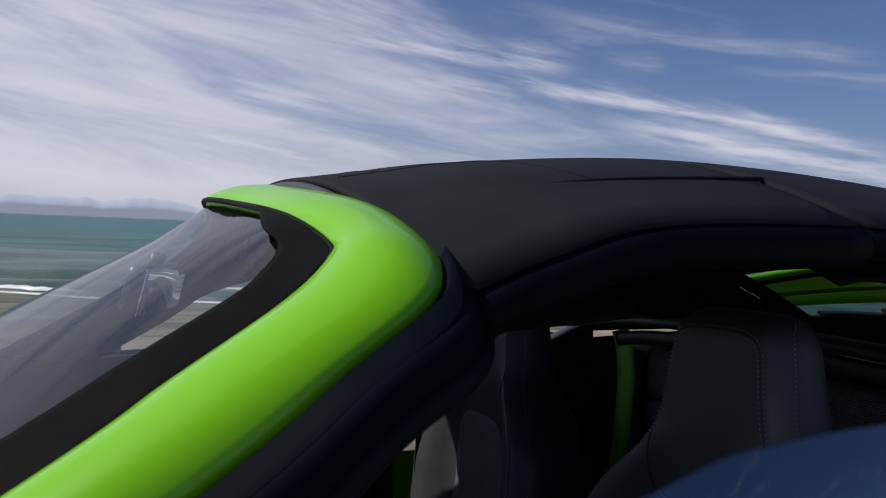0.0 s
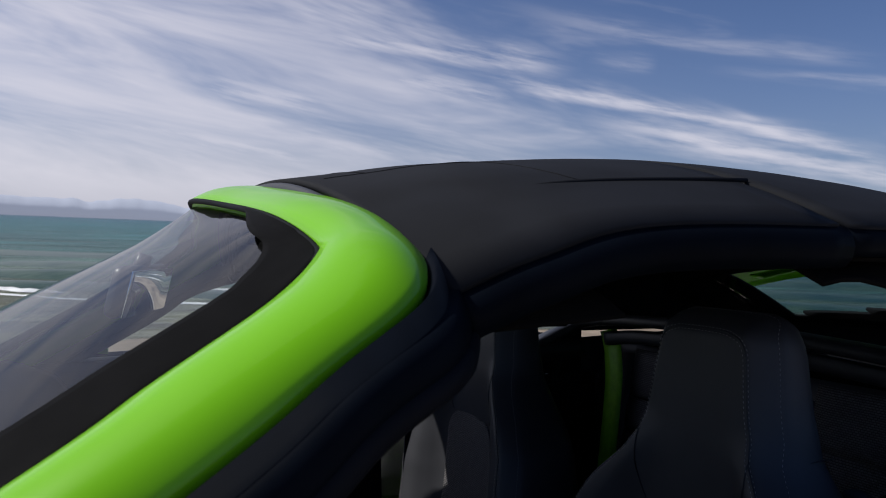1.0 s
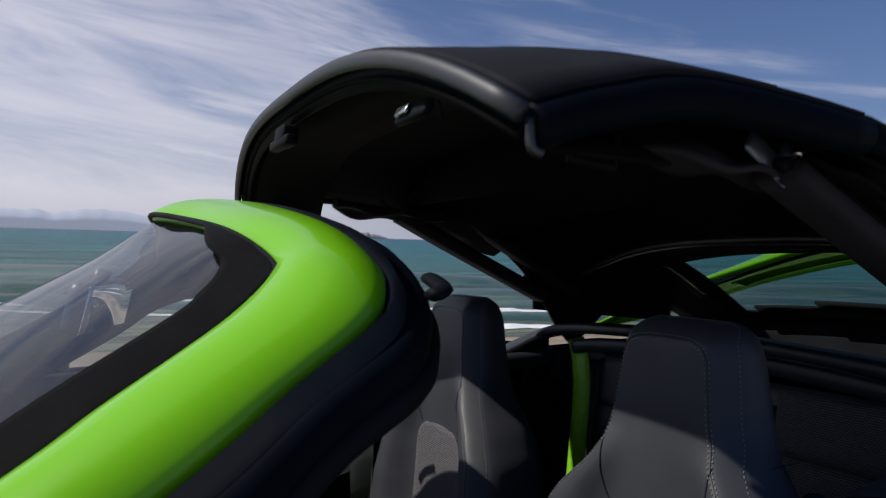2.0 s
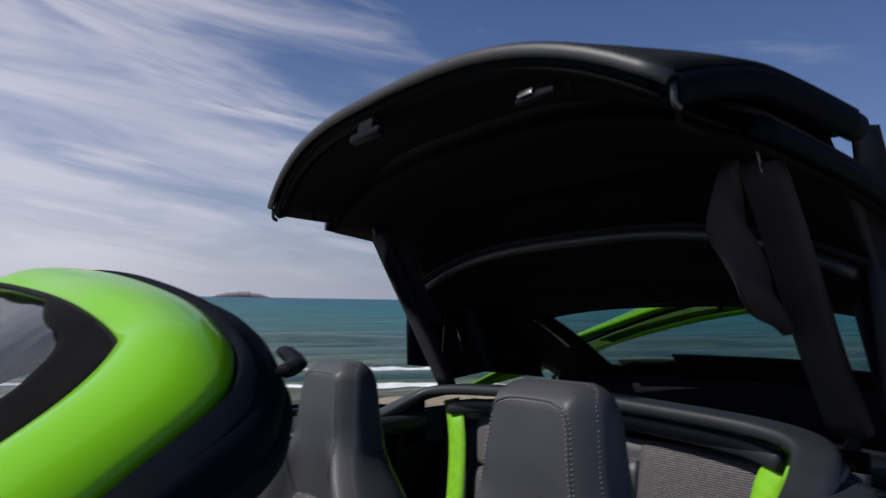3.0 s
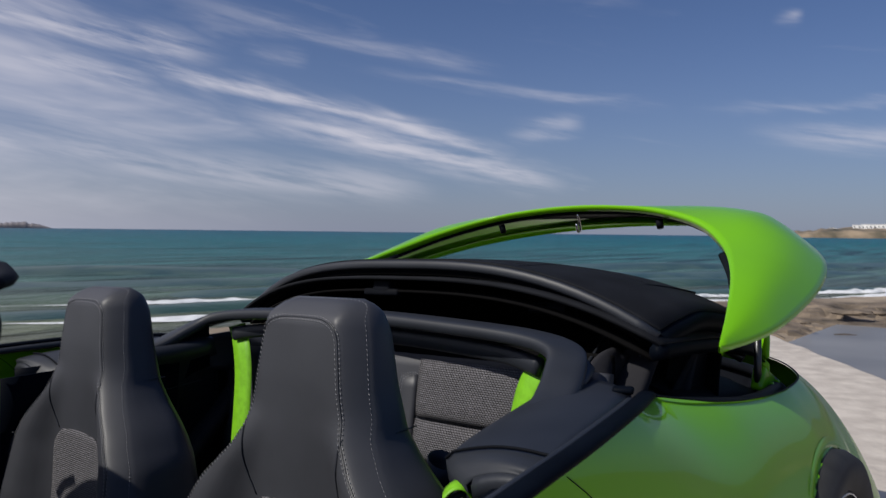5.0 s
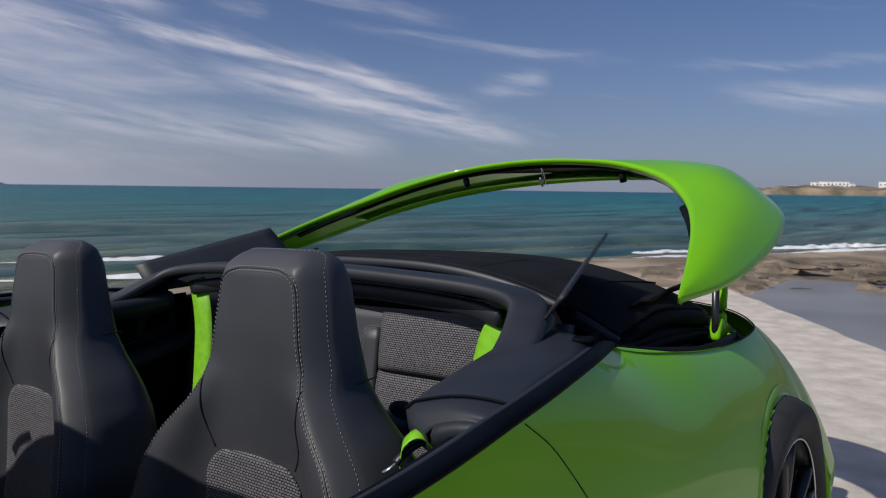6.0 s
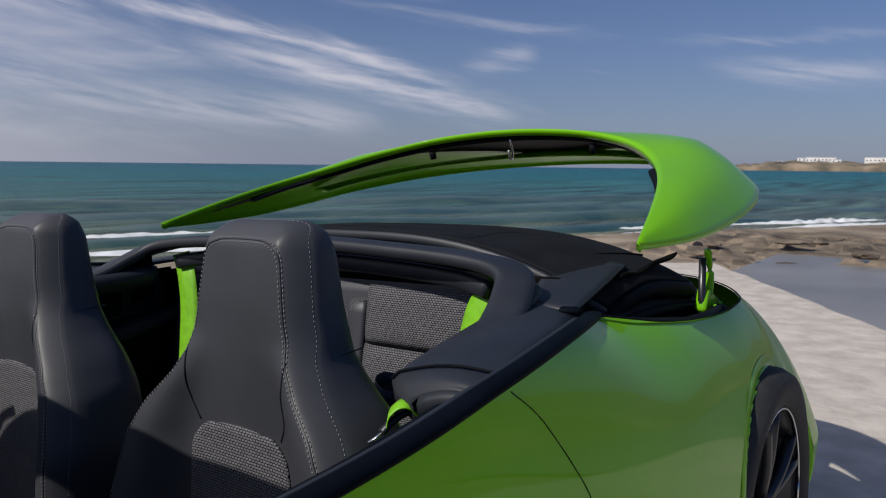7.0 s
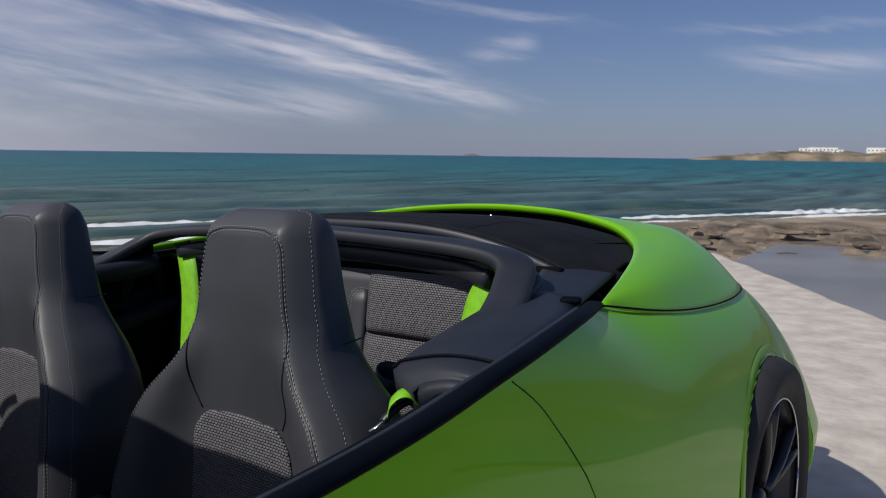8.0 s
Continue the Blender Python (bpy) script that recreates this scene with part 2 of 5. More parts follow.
def sea_material():
    m = bpy.data.materials.new("sea_water")
    m.use_nodes = True
    nt = m.node_tree
    N, L = nt.nodes.new, nt.links.new
    p = nt.nodes["Principled BSDF"]
    p.inputs["Roughness"].default_value = 0.3
    p.inputs["Specular IOR Level"].default_value = 0.11
    p.inputs["IOR"].default_value = 1.33
    co = N("ShaderNodeTexCoord")
    sep = N("ShaderNodeSeparateXYZ")
    L(co.outputs["Object"], sep.inputs[0])
    # distance from the shoreline, which runs along (0.89, -0.46)
    d1 = N("ShaderNodeMath"); d1.operation = "MULTIPLY"; d1.inputs[1].default_value = 0.46
    L(sep.outputs[0], d1.inputs[0])
    d2 = N("ShaderNodeMath"); d2.operation = "MULTIPLY_ADD"; d2.inputs[1].default_value = 0.89
    L(sep.outputs[1], d2.inputs[0]); L(d1.outputs[0], d2.inputs[2])
    wob = N("ShaderNodeTexNoise"); wob.inputs["Scale"].default_value = 0.05; wob.inputs["Detail"].default_value = 4
    L(co.outputs["Object"], wob.inputs["Vector"])
    d3 = N("ShaderNodeMath"); d3.operation = "MULTIPLY_ADD"; d3.inputs[1].default_value = 22.0
    L(wob.outputs[0], d3.inputs[0]); L(d2.outputs[0], d3.inputs[2])
    lg = N("ShaderNodeMath"); lg.operation = "LOGARITHM"; lg.inputs[1].default_value = 10.0
    L(d3.outputs[0], lg.inputs[0])
    ramp = N("ShaderNodeValToRGB")
    mr = N("ShaderNodeMapRange")
    mr.inputs[1].default_value, mr.inputs[2].default_value = 1.2, 3.3
    L(lg.outputs[0], mr.inputs[0]); L(mr.outputs[0], ramp.inputs[0])
    e = ramp.color_ramp.elements
    e[0].position, e[0].color = 0.0, (0.16, 0.15, 0.085, 1)
    e[1].position, e[1].color = 1.0, (0.004, 0.060, 0.105, 1)
    for pos, c in ((0.10, (0.095, 0.125, 0.085, 1)), (0.22, (0.032, 0.120, 0.115, 1)), (0.42, (0.005, 0.120, 0.135, 1)), (0.7, (0.003, 0.095, 0.135, 1))):
        k = e.new(pos); k.color = c
    stretch = N("ShaderNodeMapping")
    stretch.inputs["Rotation"].default_value = (0, 0, radians(27))
    stretch.inputs["Scale"].default_value = (0.28, 1.0, 1.0)
    L(co.outputs["Object"], stretch.inputs[0])
    w1 = N("ShaderNodeTexNoise"); w1.inputs["Scale"].default_value = 1.5; w1.inputs["Detail"].default_value = 6; w1.inputs["Roughness"].default_value = 0.6
    w2 = N("ShaderNodeTexNoise"); w2.inputs["Scale"].default_value = 0.16; w2.inputs["Detail"].default_value = 4
    for w in (w1, w2):
        L(stretch.outputs[0], w.inputs["Vector"])
    w3 = N("ShaderNodeTexNoise"); w3.inputs["Scale"].default_value = 0.8; w3.inputs["Detail"].default_value = 5
    far = N("ShaderNodeMapping")
    far.inputs["Rotation"].default_value, far.inputs["Scale"].default_value = (0, 0, radians(27)), (0.12, 1.0, 1.0)
    L(co.outputs["Object"], far.inputs[0]); L(far.outputs[0], w3.inputs["Vector"])
    shade = N("ShaderNodeMapRange")
    shade.inputs[1].default_value, shade.inputs[2].default_value = 0.35, 0.65
    shade.inputs[3].default_value, shade.inputs[4].default_value = 0.38, 1.62
    L(w3.outputs[0], shade.inputs[0])
    tone = N("ShaderNodeMix"); tone.data_type, tone.blend_type = "RGBA", "MULTIPLY"
    tone.inputs["Factor"].default_value = 1.0
    L(ramp.outputs[0], tone.inputs["A"]); L(shade.outputs[0], tone.inputs["B"])
    L(tone.outputs["Result"], p.inputs["Base Color"])
    b1 = N("ShaderNodeBump"); b1.inputs["Strength"].default_value = 1.0; b1.inputs["Distance"].default_value = 0.7
    b2 = N("ShaderNodeBump"); b2.inputs["Strength"].default_value = 0.7; b2.inputs["Distance"].default_value = 3.0
    L(w2.outputs[0], b2.inputs["Height"]); L(w1.outputs[0], b1.inputs["Height"])
    L(b2.outputs[0], b1.inputs["Normal"]); L(b1.outputs[0], p.inputs["Normal"])
    return m


SEA = sea_material()
SWELL = material("shallow_wave_water", (0.022, 0.075, 0.066), 0.3, Specular_IOR_Level=0.08, vary=0.3, scale=0.8, second=(0.06, 0.105, 0.075), bump=0.5, bump_scale=3)
PUDDLE = material("still_shallow_water", (0.20, 0.19, 0.175), 0.3, Specular_IOR_Level=0.28, vary=0.2, scale=0.6, bump=0.05, bump_scale=5)


# ---- mesh helpers ----
def mesh_from(name, verts, faces, mats=(), smooth=True):
    me = bpy.data.meshes.new(name)
    me.from_pydata([tuple(v) for v in verts], [], faces)
    for m in mats:
        me.materials.append(m)
    if smooth:
        me.shade_smooth()
    me.update()
    return me


def part(name, me, mat, parent, label=""):
    ob = new(name, me)
    if mat and not me.materials:
        me.materials.append(mat)
    ob.parent = parent
    if label:
        ob["label"] = label
    return ob


def grid_mesh(name, rows, closed_u=False, closed_v=False, keep=None, mat=None, solid=0.0, smooth=True):
    """A skin over rows of points; solid gives it thickness."""
    nu, nv = len(rows), len(rows[0])
    verts = [p for row in rows for p in row]
    faces = []
    for i in range(nu if closed_u else nu - 1):
        for j in range(nv if closed_v else nv - 1):
            a, b = i, (i + 1) % nu
            c, d = j, (j + 1) % nv
            f = (a * nv + c, a * nv + d, b * nv + d, b * nv + c)
            if keep is None or keep([verts[k] for k in f]):
                faces.append(f)
    me = mesh_from(name, verts, faces, (mat,) if mat else (), smooth)
    if solid:
        bm = bmesh.new()
        bm.from_mesh(me)
        bmesh.ops.recalc_face_normals(bm, faces=bm.faces)
        bmesh.ops.solidify(bm, geom=bm.faces[:], thickness=solid)
        bm.to_mesh(me)
        bm.free()
        if smooth:
            me.shade_smooth()
    return me


def spline(points, n):
    """n points on a Catmull-Rom curve through the given ones."""
    p = [Vector(q) for q in points]
    p = [2 * p[0] - p[1], *p, 2 * p[-1] - p[-2]]
    m = len(p) - 3
    out = []
    for k in range(n):
        u = k / (n - 1) * m
        i = min(int(u), m - 1)
        t = u - i
        a, b, c, d = p[i : i + 4]
        out.append(0.5 * ((2 * b) + (c - a) * t + (2 * a - 5 * b + 4 * c - d) * t * t + (3 * b - a - 3 * c + d) * t**3))
    return out


def sweep(path, ring, up=(0, 0, 1), cap=True, name="sweep", mat=None, scale=None):
    """A bar with the cross-section ring of (side, up) along path."""
    path = [Vector(p) for p in path]
    verts, faces, k = [], [], len(ring)
    for i, p in enumerate(path):
        d = (path[min(i + 1, len(path) - 1)] - path[max(i - 1, 0)]).normalized()
        side = d.cross(Vector(up)).normalized()
        over = side.cross(d)
        s = scale[i] if scale else 1.0
        verts += [p + side * a * s + over * b * s for a, b in ring]
    for i in range(len(path) - 1):
        for j in range(k):
            faces.append((i * k + j, i * k + (j + 1) % k, (i + 1) * k + (j + 1) % k, (i + 1) * k + j))
    if cap:
        faces += [tuple(range(k))[::-1], tuple(range((len(path) - 1) * k, len(path) * k))]
    return mesh_from(name, verts, faces, (mat,) if mat else ())


def oval(a, b, n=12, power=1.0):
    f = lambda v: math.copysign(abs(v) ** power, v)
    return [(a * f(math.cos(2 * math.pi * k / n)), b * f(math.sin(2 * math.pi * k / n))) for k in range(n)]


def box_mesh(size, bevel=0.004, name="box", mat=None, segments=2):
    bm = bmesh.new()
    bmesh.ops.create_cube(bm, size=1)
    bmesh.ops.scale(bm, vec=size, verts=bm.verts)
    if bevel:
        bmesh.ops.bevel(bm, geom=bm.edges[:] + bm.verts[:], offset=bevel, segments=segments, affect="EDGES", profile=0.5)
    me = bpy.data.meshes.new(name)
    bm.to_mesh(me)
    bm.free()
    me.shade_smooth()
    if mat:
        me.materials.append(mat)
    return me


def moved(me, m):
    me.transform(m)
    return me


def joined(name, meshes):
    bm = bmesh.new()
    for me in meshes:
        bm.from_mesh(me)
    out = bpy.data.meshes.new(name)
    bm.to_mesh(out)
    bm.free()
    mats = meshes[0].materials
    for m in mats:
        out.materials.append(m)
    out.shade_smooth()
    return out


def mirror_y(points):
    return [(p[0], -p[1], p[2]) for p in points]


def there_and_back(points):
    """A curve across the car from its near half, which ends on y = 0."""
    return list(points) + [(p[0], -p[1], p[2]) for p in reversed(list(points)[:-1])]


def dashes(name, path, length=0.0050, gap=0.0022, radius=0.0008, mat=None):
    """A line of stitches along a path."""
    path = [Vector(p) for p in path]
    meshes, verts, faces = [], [], []
    run, on = 0.0, True
    pos = path[0]
    want = length
    start = pos
    for q in path[1:]:
        seg = (q - pos).length
        while seg > want:
            d = (q - pos) / seg
            pos = pos + d * want
            seg -= want
            if on:
                c = (start + pos) / 2
                a = (pos - start) / 2
                s = a.cross(Vector((1, 0.2, 0.1))).normalized() * radius
                t = a.normalized().cross(s)
                i = len(verts)
                verts += [c - a, c + s * 1, c + t, c - s, c - t, c + a]
                faces += [(i, i + 1, i + 2), (i, i + 2, i + 3), (i, i + 3, i + 4), (i, i + 4, i + 1), (i + 5, i + 2, i + 1), (i + 5, i + 3, i + 2), (i + 5, i + 4, i + 3), (i + 5, i + 1, i + 4)]
            on = not on
            start, want = pos, length if on else gap
        want -= seg
        pos = q
    return mesh_from(name, verts, faces, (mat,) if mat else ())


# ---- the place ----
SHORE = Vector((0.89, -0.46, 0))
SEA_LEVEL = -0.40


def offshore(x, y):
    """Metres past the waterline, towards the open sea."""
    return 0.46 * x + 0.89 * y - 11.9


def slab_side(x, y):
    """Metres inside the edge of the concrete, which runs along (0.847, 0.531)."""
    ex = 0.03 * noise.noise(Vector((x * 0.6, y * 0.6, 0)))
    return (y + 0.70) * 0.847 - (x - 4.67) * 0.531 + ex


SLOPE = -0.035


def ground_height(x, y):
    if y < -4:
        return SLOPE * (-4 + 0.9)
    s = offshore(x, y) + 0.8 * noise.noise(Vector((x * 0.25, y * 0.25, 3)))
    inner = slab_side(x, y)
    beach = -0.40 - 0.075 * s if s > -4.5 else -0.06
    beach = max(min(beach, SLOPE * (y + 0.9) - 0.05), -7.0)
    if s < 0:
        beach += 0.03 * noise.noise(Vector((x * 1.5, y * 1.5, 1)))
    far_end = (x - 8.6) + 0.3 * noise.noise(Vector((y, x, 5)))
    side_end = y - 5.6 - 0.15 * noise.noise(Vector((x, y, 8)))
    slab = min(inner, -far_end, -side_end)
    if slab > 0:
        return SLOPE * (min(y, 9.0) + 0.9) - 0.035 + 0.004 * noise.noise(Vector((x * 2, y * 2, 0)))
    if inner < 0 and s < -1.5 and x > 2:
        pool = -0.22 + 0.05 * noise.noise(Vector((x * 0.8, y * 0.8, 2)))
        return pool
    return beach


def build_ground():
    def axis(fine_lo, fine_hi, step):
        v = list(np.arange(fine_lo, fine_hi, step))
        d, p = step, fine_lo
        lo = []
        while p > -4000:
            d *= 1.35
            p -= d
            lo.append(p)
        d, p, hi = step, fine_hi, []
        while p < 4000:
            d *= 1.35
            p += d
            hi.append(p)
        return lo[::-1] + v + hi

    xs, ys = axis(-6, 22, 0.11), axis(-4, 15, 0.11)
    rows = [[(x, y, ground_height(x, y)) for y in ys] for x in xs]
    me = grid_mesh("ground", rows)
    me.materials.append(CONCRETE)
    me.materials.append(SAND)
    for f in me.polygons:
        c = f.center
        inside = slab_side(c.x, c.y) > 0 and c.x < 8.6 and c.y < 5.6
        f.material_index = 0 if inside else 1
    # the slipway's slab, with its straight worn edge
    rows = []
    for i in range(210):
        s = -15.0 + 19.6 * i / 209
        row = []
        for k in range(64):
            t = -0.06 if k < 2 else -0.06 + 9.0 * ((k - 1) / 62) ** 1.6
            wear = 0.025 * noise.noise(Vector((s * 1.7, 0, 4))) if k < 4 else 0
            x, y = 4.67 + 0.847 * s - 0.531 * (t + wear), -0.70 + 0.531 * s + 0.847 * (t + wear)
            z = SLOPE * (max(y, -4.0) + 0.9) + 0.004 * noise.noise(Vector((x * 2, y * 2, 0)))
            row.append((x, y, z - (0.30 if k == 0 else 0.012 if k == 1 else 0)))
        rows.append(row)
    slab = grid_mesh("slipway", rows, mat=CONCRETE, keep=lambda f: f[0][1] < 5.4)
    tagged(new("slipway", slab), "pale worn concrete slipway with a straight edge", "slipway", kind="structure")
    ob = tagged(new("ground", me), "pale concrete slipway beside brown wet sand and stones", "ground", kind="structure")
    xs = [-4900, -400, 0, 400, 4900]
    rows = [[(x, y, SEA_LEVEL) for y in xs] for x in xs]
    tagged(new("sea", grid_mesh("sea", rows, mat=SEA)), "turquoise sea with small waves, darker far out", "sea", kind="structure")
    rows = [[(x, y, -0.155) for y in (-9, -4, 1.4)] for x in (3.0, 7, 11.0)]
    tagged(new("tide_pool", grid_mesh("tide_pool", rows, mat=PUDDLE)), "still grey pool beside the concrete slipway", "pool", kind="structure")


def build_foam():
    """Broken white water, in ribbons along the beach."""
    for n, (off, a0, a1, wide, high) in enumerate(((0.15, -16, 32, 0.42, 0.06), (1.2, 14, 30, 0.4, 0.14), (1.0, -9, -3, 0.35, 0.16), (3.2, -4, 12, 0.22, 0.08))):
        rows = []
        count = int((a1 - a0) / 0.08)
        for i in range(count):
            a = a0 + (a1 - a0) * i / count
            base = Vector((0, 11.9 / 0.89, 0)) + SHORE * a + Vector((0.46, 0.89, 0)) * (off + 0.5 * noise.noise(Vector((a * 0.3, n, 0))))
            fade = min(1, i / 12, (count - 1 - i) / 12)
            broken = min(1.0, max(0.05, 0.55 + 1.6 * noise.noise(Vector((a * 0.22, n, 11)))))
            w = wide * fade * broken * (0.45 + 0.9 * abs(noise.noise(Vector((a * 0.9, n, 4)))))
            row = []
            for j in range(9):
                q = j / 8 * 2 - 1
                h = high * fade * broken * (1 - q * q) * (0.5 + 0.8 * noise.noise(Vector((a * 2.5, q * 2, n)))) + 0.01
                p = base + Vector((0.46, 0.89, 0)) * w * (q + 0.5 * noise.noise(Vector((a * 2.1, q, n + 7))))
                row.append((p.x, p.y, SEA_LEVEL + h))
            rows.append(row)
        ob = new("wave_foam", grid_mesh("wave_foam", rows, mat=FOAM))
        tagged(ob, "white foam of a small breaking wave on the beach", "wave", group="breaking waves", kind="stuff")


def build_swell():
    """Low unbroken waves that run in to the beach."""
    for n, (off, a0, a1, high, wide) in enumerate(((1.9, -14, 30, 0.20, 0.9), (5.2, -18, 36, 0.20, 1.3), (9.5, -20, 44, 0.22, 1.8), (16.0, -25, 60, 0.25, 2.6))):
        rows = []
        count = int((a1 - a0) / 0.35)
        for i in range(count + 1):
            a = a0 + (a1 - a0) * i / count
            fade = min(1, i / 14, (count - i) / 14) * max(0.0, 0.5 + 1.1 * noise.noise(Vector((a * 0.12, n, 21))))
            base = Vector((0, 11.9 / 0.89, 0)) + SHORE * a + Vector((0.46, 0.89, 0)) * (off + 0.9 * noise.noise(Vector((a * 0.16, n, 9))))
            row = []
            for q in np.linspace(-1, 1, 9):
                h = high * fade * (1 - q * q) ** 1.4 * (1 - 0.35 * q) - 0.02
                p = base + Vector((0.46, 0.89, 0)) * wide * (q + 0.25 * (q > 0))
                row.append((p.x, p.y, SEA_LEVEL + h))
            rows.append(row)
        tagged(new("wave_swell", grid_mesh("wave_swell", rows, mat=SWELL)), "low brown-green wave running in to the beach", "wave", group="swell waves", kind="stuff")


def build_rocks():
    """The low brown shelf beyond the pool."""
    random.seed(4)
    rows = []
    nx, ny = 84, 150

    def edge_x(y):
        e = 9.0 + (0.6 * (1.46 - y) if y < 1.46 else 0.35 * (y - 1.46))
        return e + 0.5 * noise.noise(Vector((y * 0.7, 1, 0))) + 0.16 * noise.noise(Vector((y * 2.6, 2, 0)))

    for i in range(nx):
        u = i / (nx - 1)
        row = []
        for j in range(ny):
            y = 4.6 - 12.5 * j / (ny - 1)
            d = 7.0 * u ** 1.5
            x = edge_x(y) + d
            rise = min(1, d / 0.22) * min(1, (7.0 - d) / 2.0) * min(1, (4.6 - y) / 1.2)
            n1 = noise.noise(Vector((x * 0.4, y * 0.4, 0)))
            n2 = noise.noise(Vector((x * 1.3, y * 1.6, 5)))
            n3 = noise.noise(Vector((x * 4.0, y * 4.6, 9)))
            h = (0.19 + 0.09 * n1 + 0.11 * n2) * rise + 0.06 * n3 * rise
            step = round(h / 0.09) * 0.09
            row.append((x + 0.14 * n2, y + 0.14 * n3, -0.34 + 0.4 * h + 0.6 * step))
        rows.append(row)
    tagged(new("rock_shelf", grid_mesh("rock_shelf", rows, mat=ROCK, smooth=False)), "low brown weathered rock shelf at the water's edge", "rocks", kind="structure")
    for k in range(14):
        bm = bmesh.new()
        bmesh.ops.create_icosphere(bm, subdivisions=2, radius=1)
        r = random.uniform(0.07, 0.2)
        sx, sy, sz = random.uniform(0.9, 1.9), random.uniform(0.7, 1.2), random.uniform(0.22, 0.38)
        for v in bm.verts:
            k2 = 1 + 0.35 * noise.noise(v.co * 1.7 + Vector((k, 0, 0)))
            v.co = Vector((v.co.x * sx, v.co.y * sy, v.co.z * sz)) * k2 * r
        me = bpy.data.meshes.new("boulder")
        bm.to_mesh(me)
        bm.free()
        me.materials.append(ROCK)
        u = random.random()
        y = 3.2 - 6.0 * u
        x = edge_x(y) + random.uniform(0.1, 4.0)
        ob = new("boulder", me)
        ob.matrix_world = pose(x, y, -0.06 + random.uniform(-0.04, 0.06), 0, 0, random.uniform(0, 360))
        tagged(ob, "brown weathered boulder on the rock shelf", "rock", group="shore boulders")


def ridge(name, label, a0, a1, dist, profile, mat, depth=200, seed=1):
    """Far land: angles from +x towards +y, heights in metres."""
    rows = []
    n = 120
    for i in range(n):
        u = i / (n - 1)
        a = radians(a0 + (a1 - a0) * u)
        h = profile(u) * (1 + 0.28 * noise.noise(Vector((u * 14, seed, 0))) + 0.16 * noise.noise(Vector((u * 50, seed, 2))))
        d = Vector((math.cos(a), math.sin(a), 0))
        row = []
        for v, hz in ((0, -1.0), (0.0, 0.45), (0.06, 0.62), (0.3, 0.85), (0.6, 1.0), (1.0, 0.9)):
            p = d * (dist + depth * v)
            row.append((p.x, p.y, SEA_LEVEL + h * hz if hz > 0 else -3))
        rows.append(row)
    return tagged(new(name, grid_mesh(name, rows, mat=mat)), label, "land", kind="structure")


def build_distance():
    ridge("headland", "low ochre headland with white houses across the bay", 0.0, 18.6, 1150, lambda u: 15.5 * min(1, (1 - u) * 2.6) ** 0.8 * (0.85 + 0.3 * u), CLIFF, seed=3)
    ridge("island", "small hazy island on the sea's horizon", 33.9, 35.3, 3600, lambda u: 11 * math.sin(math.pi * u) ** 0.6, ISLE, seed=5)
    ridge("island_far", "hazy low island on the sea's horizon", 68.0, 72.2, 3600, lambda u: 26 * math.sin(math.pi * u) ** 0.8, ISLE, seed=6)
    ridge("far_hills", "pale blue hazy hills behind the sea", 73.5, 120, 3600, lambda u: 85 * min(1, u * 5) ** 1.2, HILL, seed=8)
    random.seed(11)
    specs = ((5.2, 16, 24, 7), (5.9, 19, 16, 6), (6.6, 17, 26, 8), (8.9, 16, 14, 6), (9.6, 18, 30, 7), (10.3, 16, 20, 9), (11.0, 18, 12, 6), (12.4, 14, 10, 5), (3.6, 17, 20, 7), (2.4, 18, 16, 6))
    for a, base, w, h in specs:
        d = 1230
        house = new("house")
        house.matrix_world = pose(d * math.cos(radians(a)), d * math.sin(radians(a)), base - 5.5, 0, 0, a + 90)
        tagged(house, "flat-roofed white house on the headland", "house", group="houses on the headland")
        part("wall", moved(box_mesh((w, 10, h), 0.1), pose(0, 0, h / 2)), WHITE, house)
        part("roof", moved(box_mesh((w + 0.8, 10.8, 0.5), 0.05), pose(0, 0, h + 0.2)), WHITE, house)
        for k in range(max(2, int(w / 5))):
            part("window", moved(box_mesh((1.8, 0.4, 1.7), 0.02), pose(-w / 2 + (k + 0.5) * w / max(2, int(w / 5)), -5.05, h * 0.55)), WINDOW, house)
            part("window", moved(box_mesh((1.8, 0.4, 1.7), 0.02), pose(-w / 2 + (k + 0.5) * w / max(2, int(w / 5)), 5.05, h * 0.55)), WINDOW, house)


build_ground()
build_foam()
build_swell()
build_rocks()
build_distance()

# ---- the car ----
car = tagged(new("sports_car"), "lime green open sports car with a black folding roof, on concrete", "car")

# the slipway falls towards the sea, and the car leans with it
car.matrix_world = Matrix.Translation((0, -0.6, 0.9)) @ pose(0, 0, 0, -1.84, -0.18, 0) @ Matrix.Translation((0, 0.6, -0.9))


SHOULDER = [(-2.3, -0.83, 0.84), (-1.6, -0.86, 0.865), (-1.03, -0.868, 0.885), (-0.75, -0.855, 0.905), (-0.5, -0.815, 0.912), (-0.3, -0.755, 0.900), (-0.1, -0.786, 0.862), (0.12, -0.792, 0.834), (0.35, -0.786, 0.820), (0.55, -0.745, 0.818), (0.80, -0.60, 0.815), (0.98, -0.35, 0.81), (1.04, 0.0, 0.81)]
FLANK = [(-2.3, -0.9, 0.42), (-1.6, -0.9, 0.403), (-1.03, -0.902, 0.395), (-0.7, -0.906, 0.386), (-0.4, -0.912, 0.386), (-0.13, -0.918, 0.386), (0.06, -0.92, 0.403), (0.2, -0.922, 0.42), (0.36, -0.922, 0.42), (0.6, -0.914, 0.412), (0.95, -0.86, 0.395), (1.2, -0.6, 0.386), (1.3, 0.0, 0.378)]
AXLE = (0.335, 0.325)
ARCH = 0.365


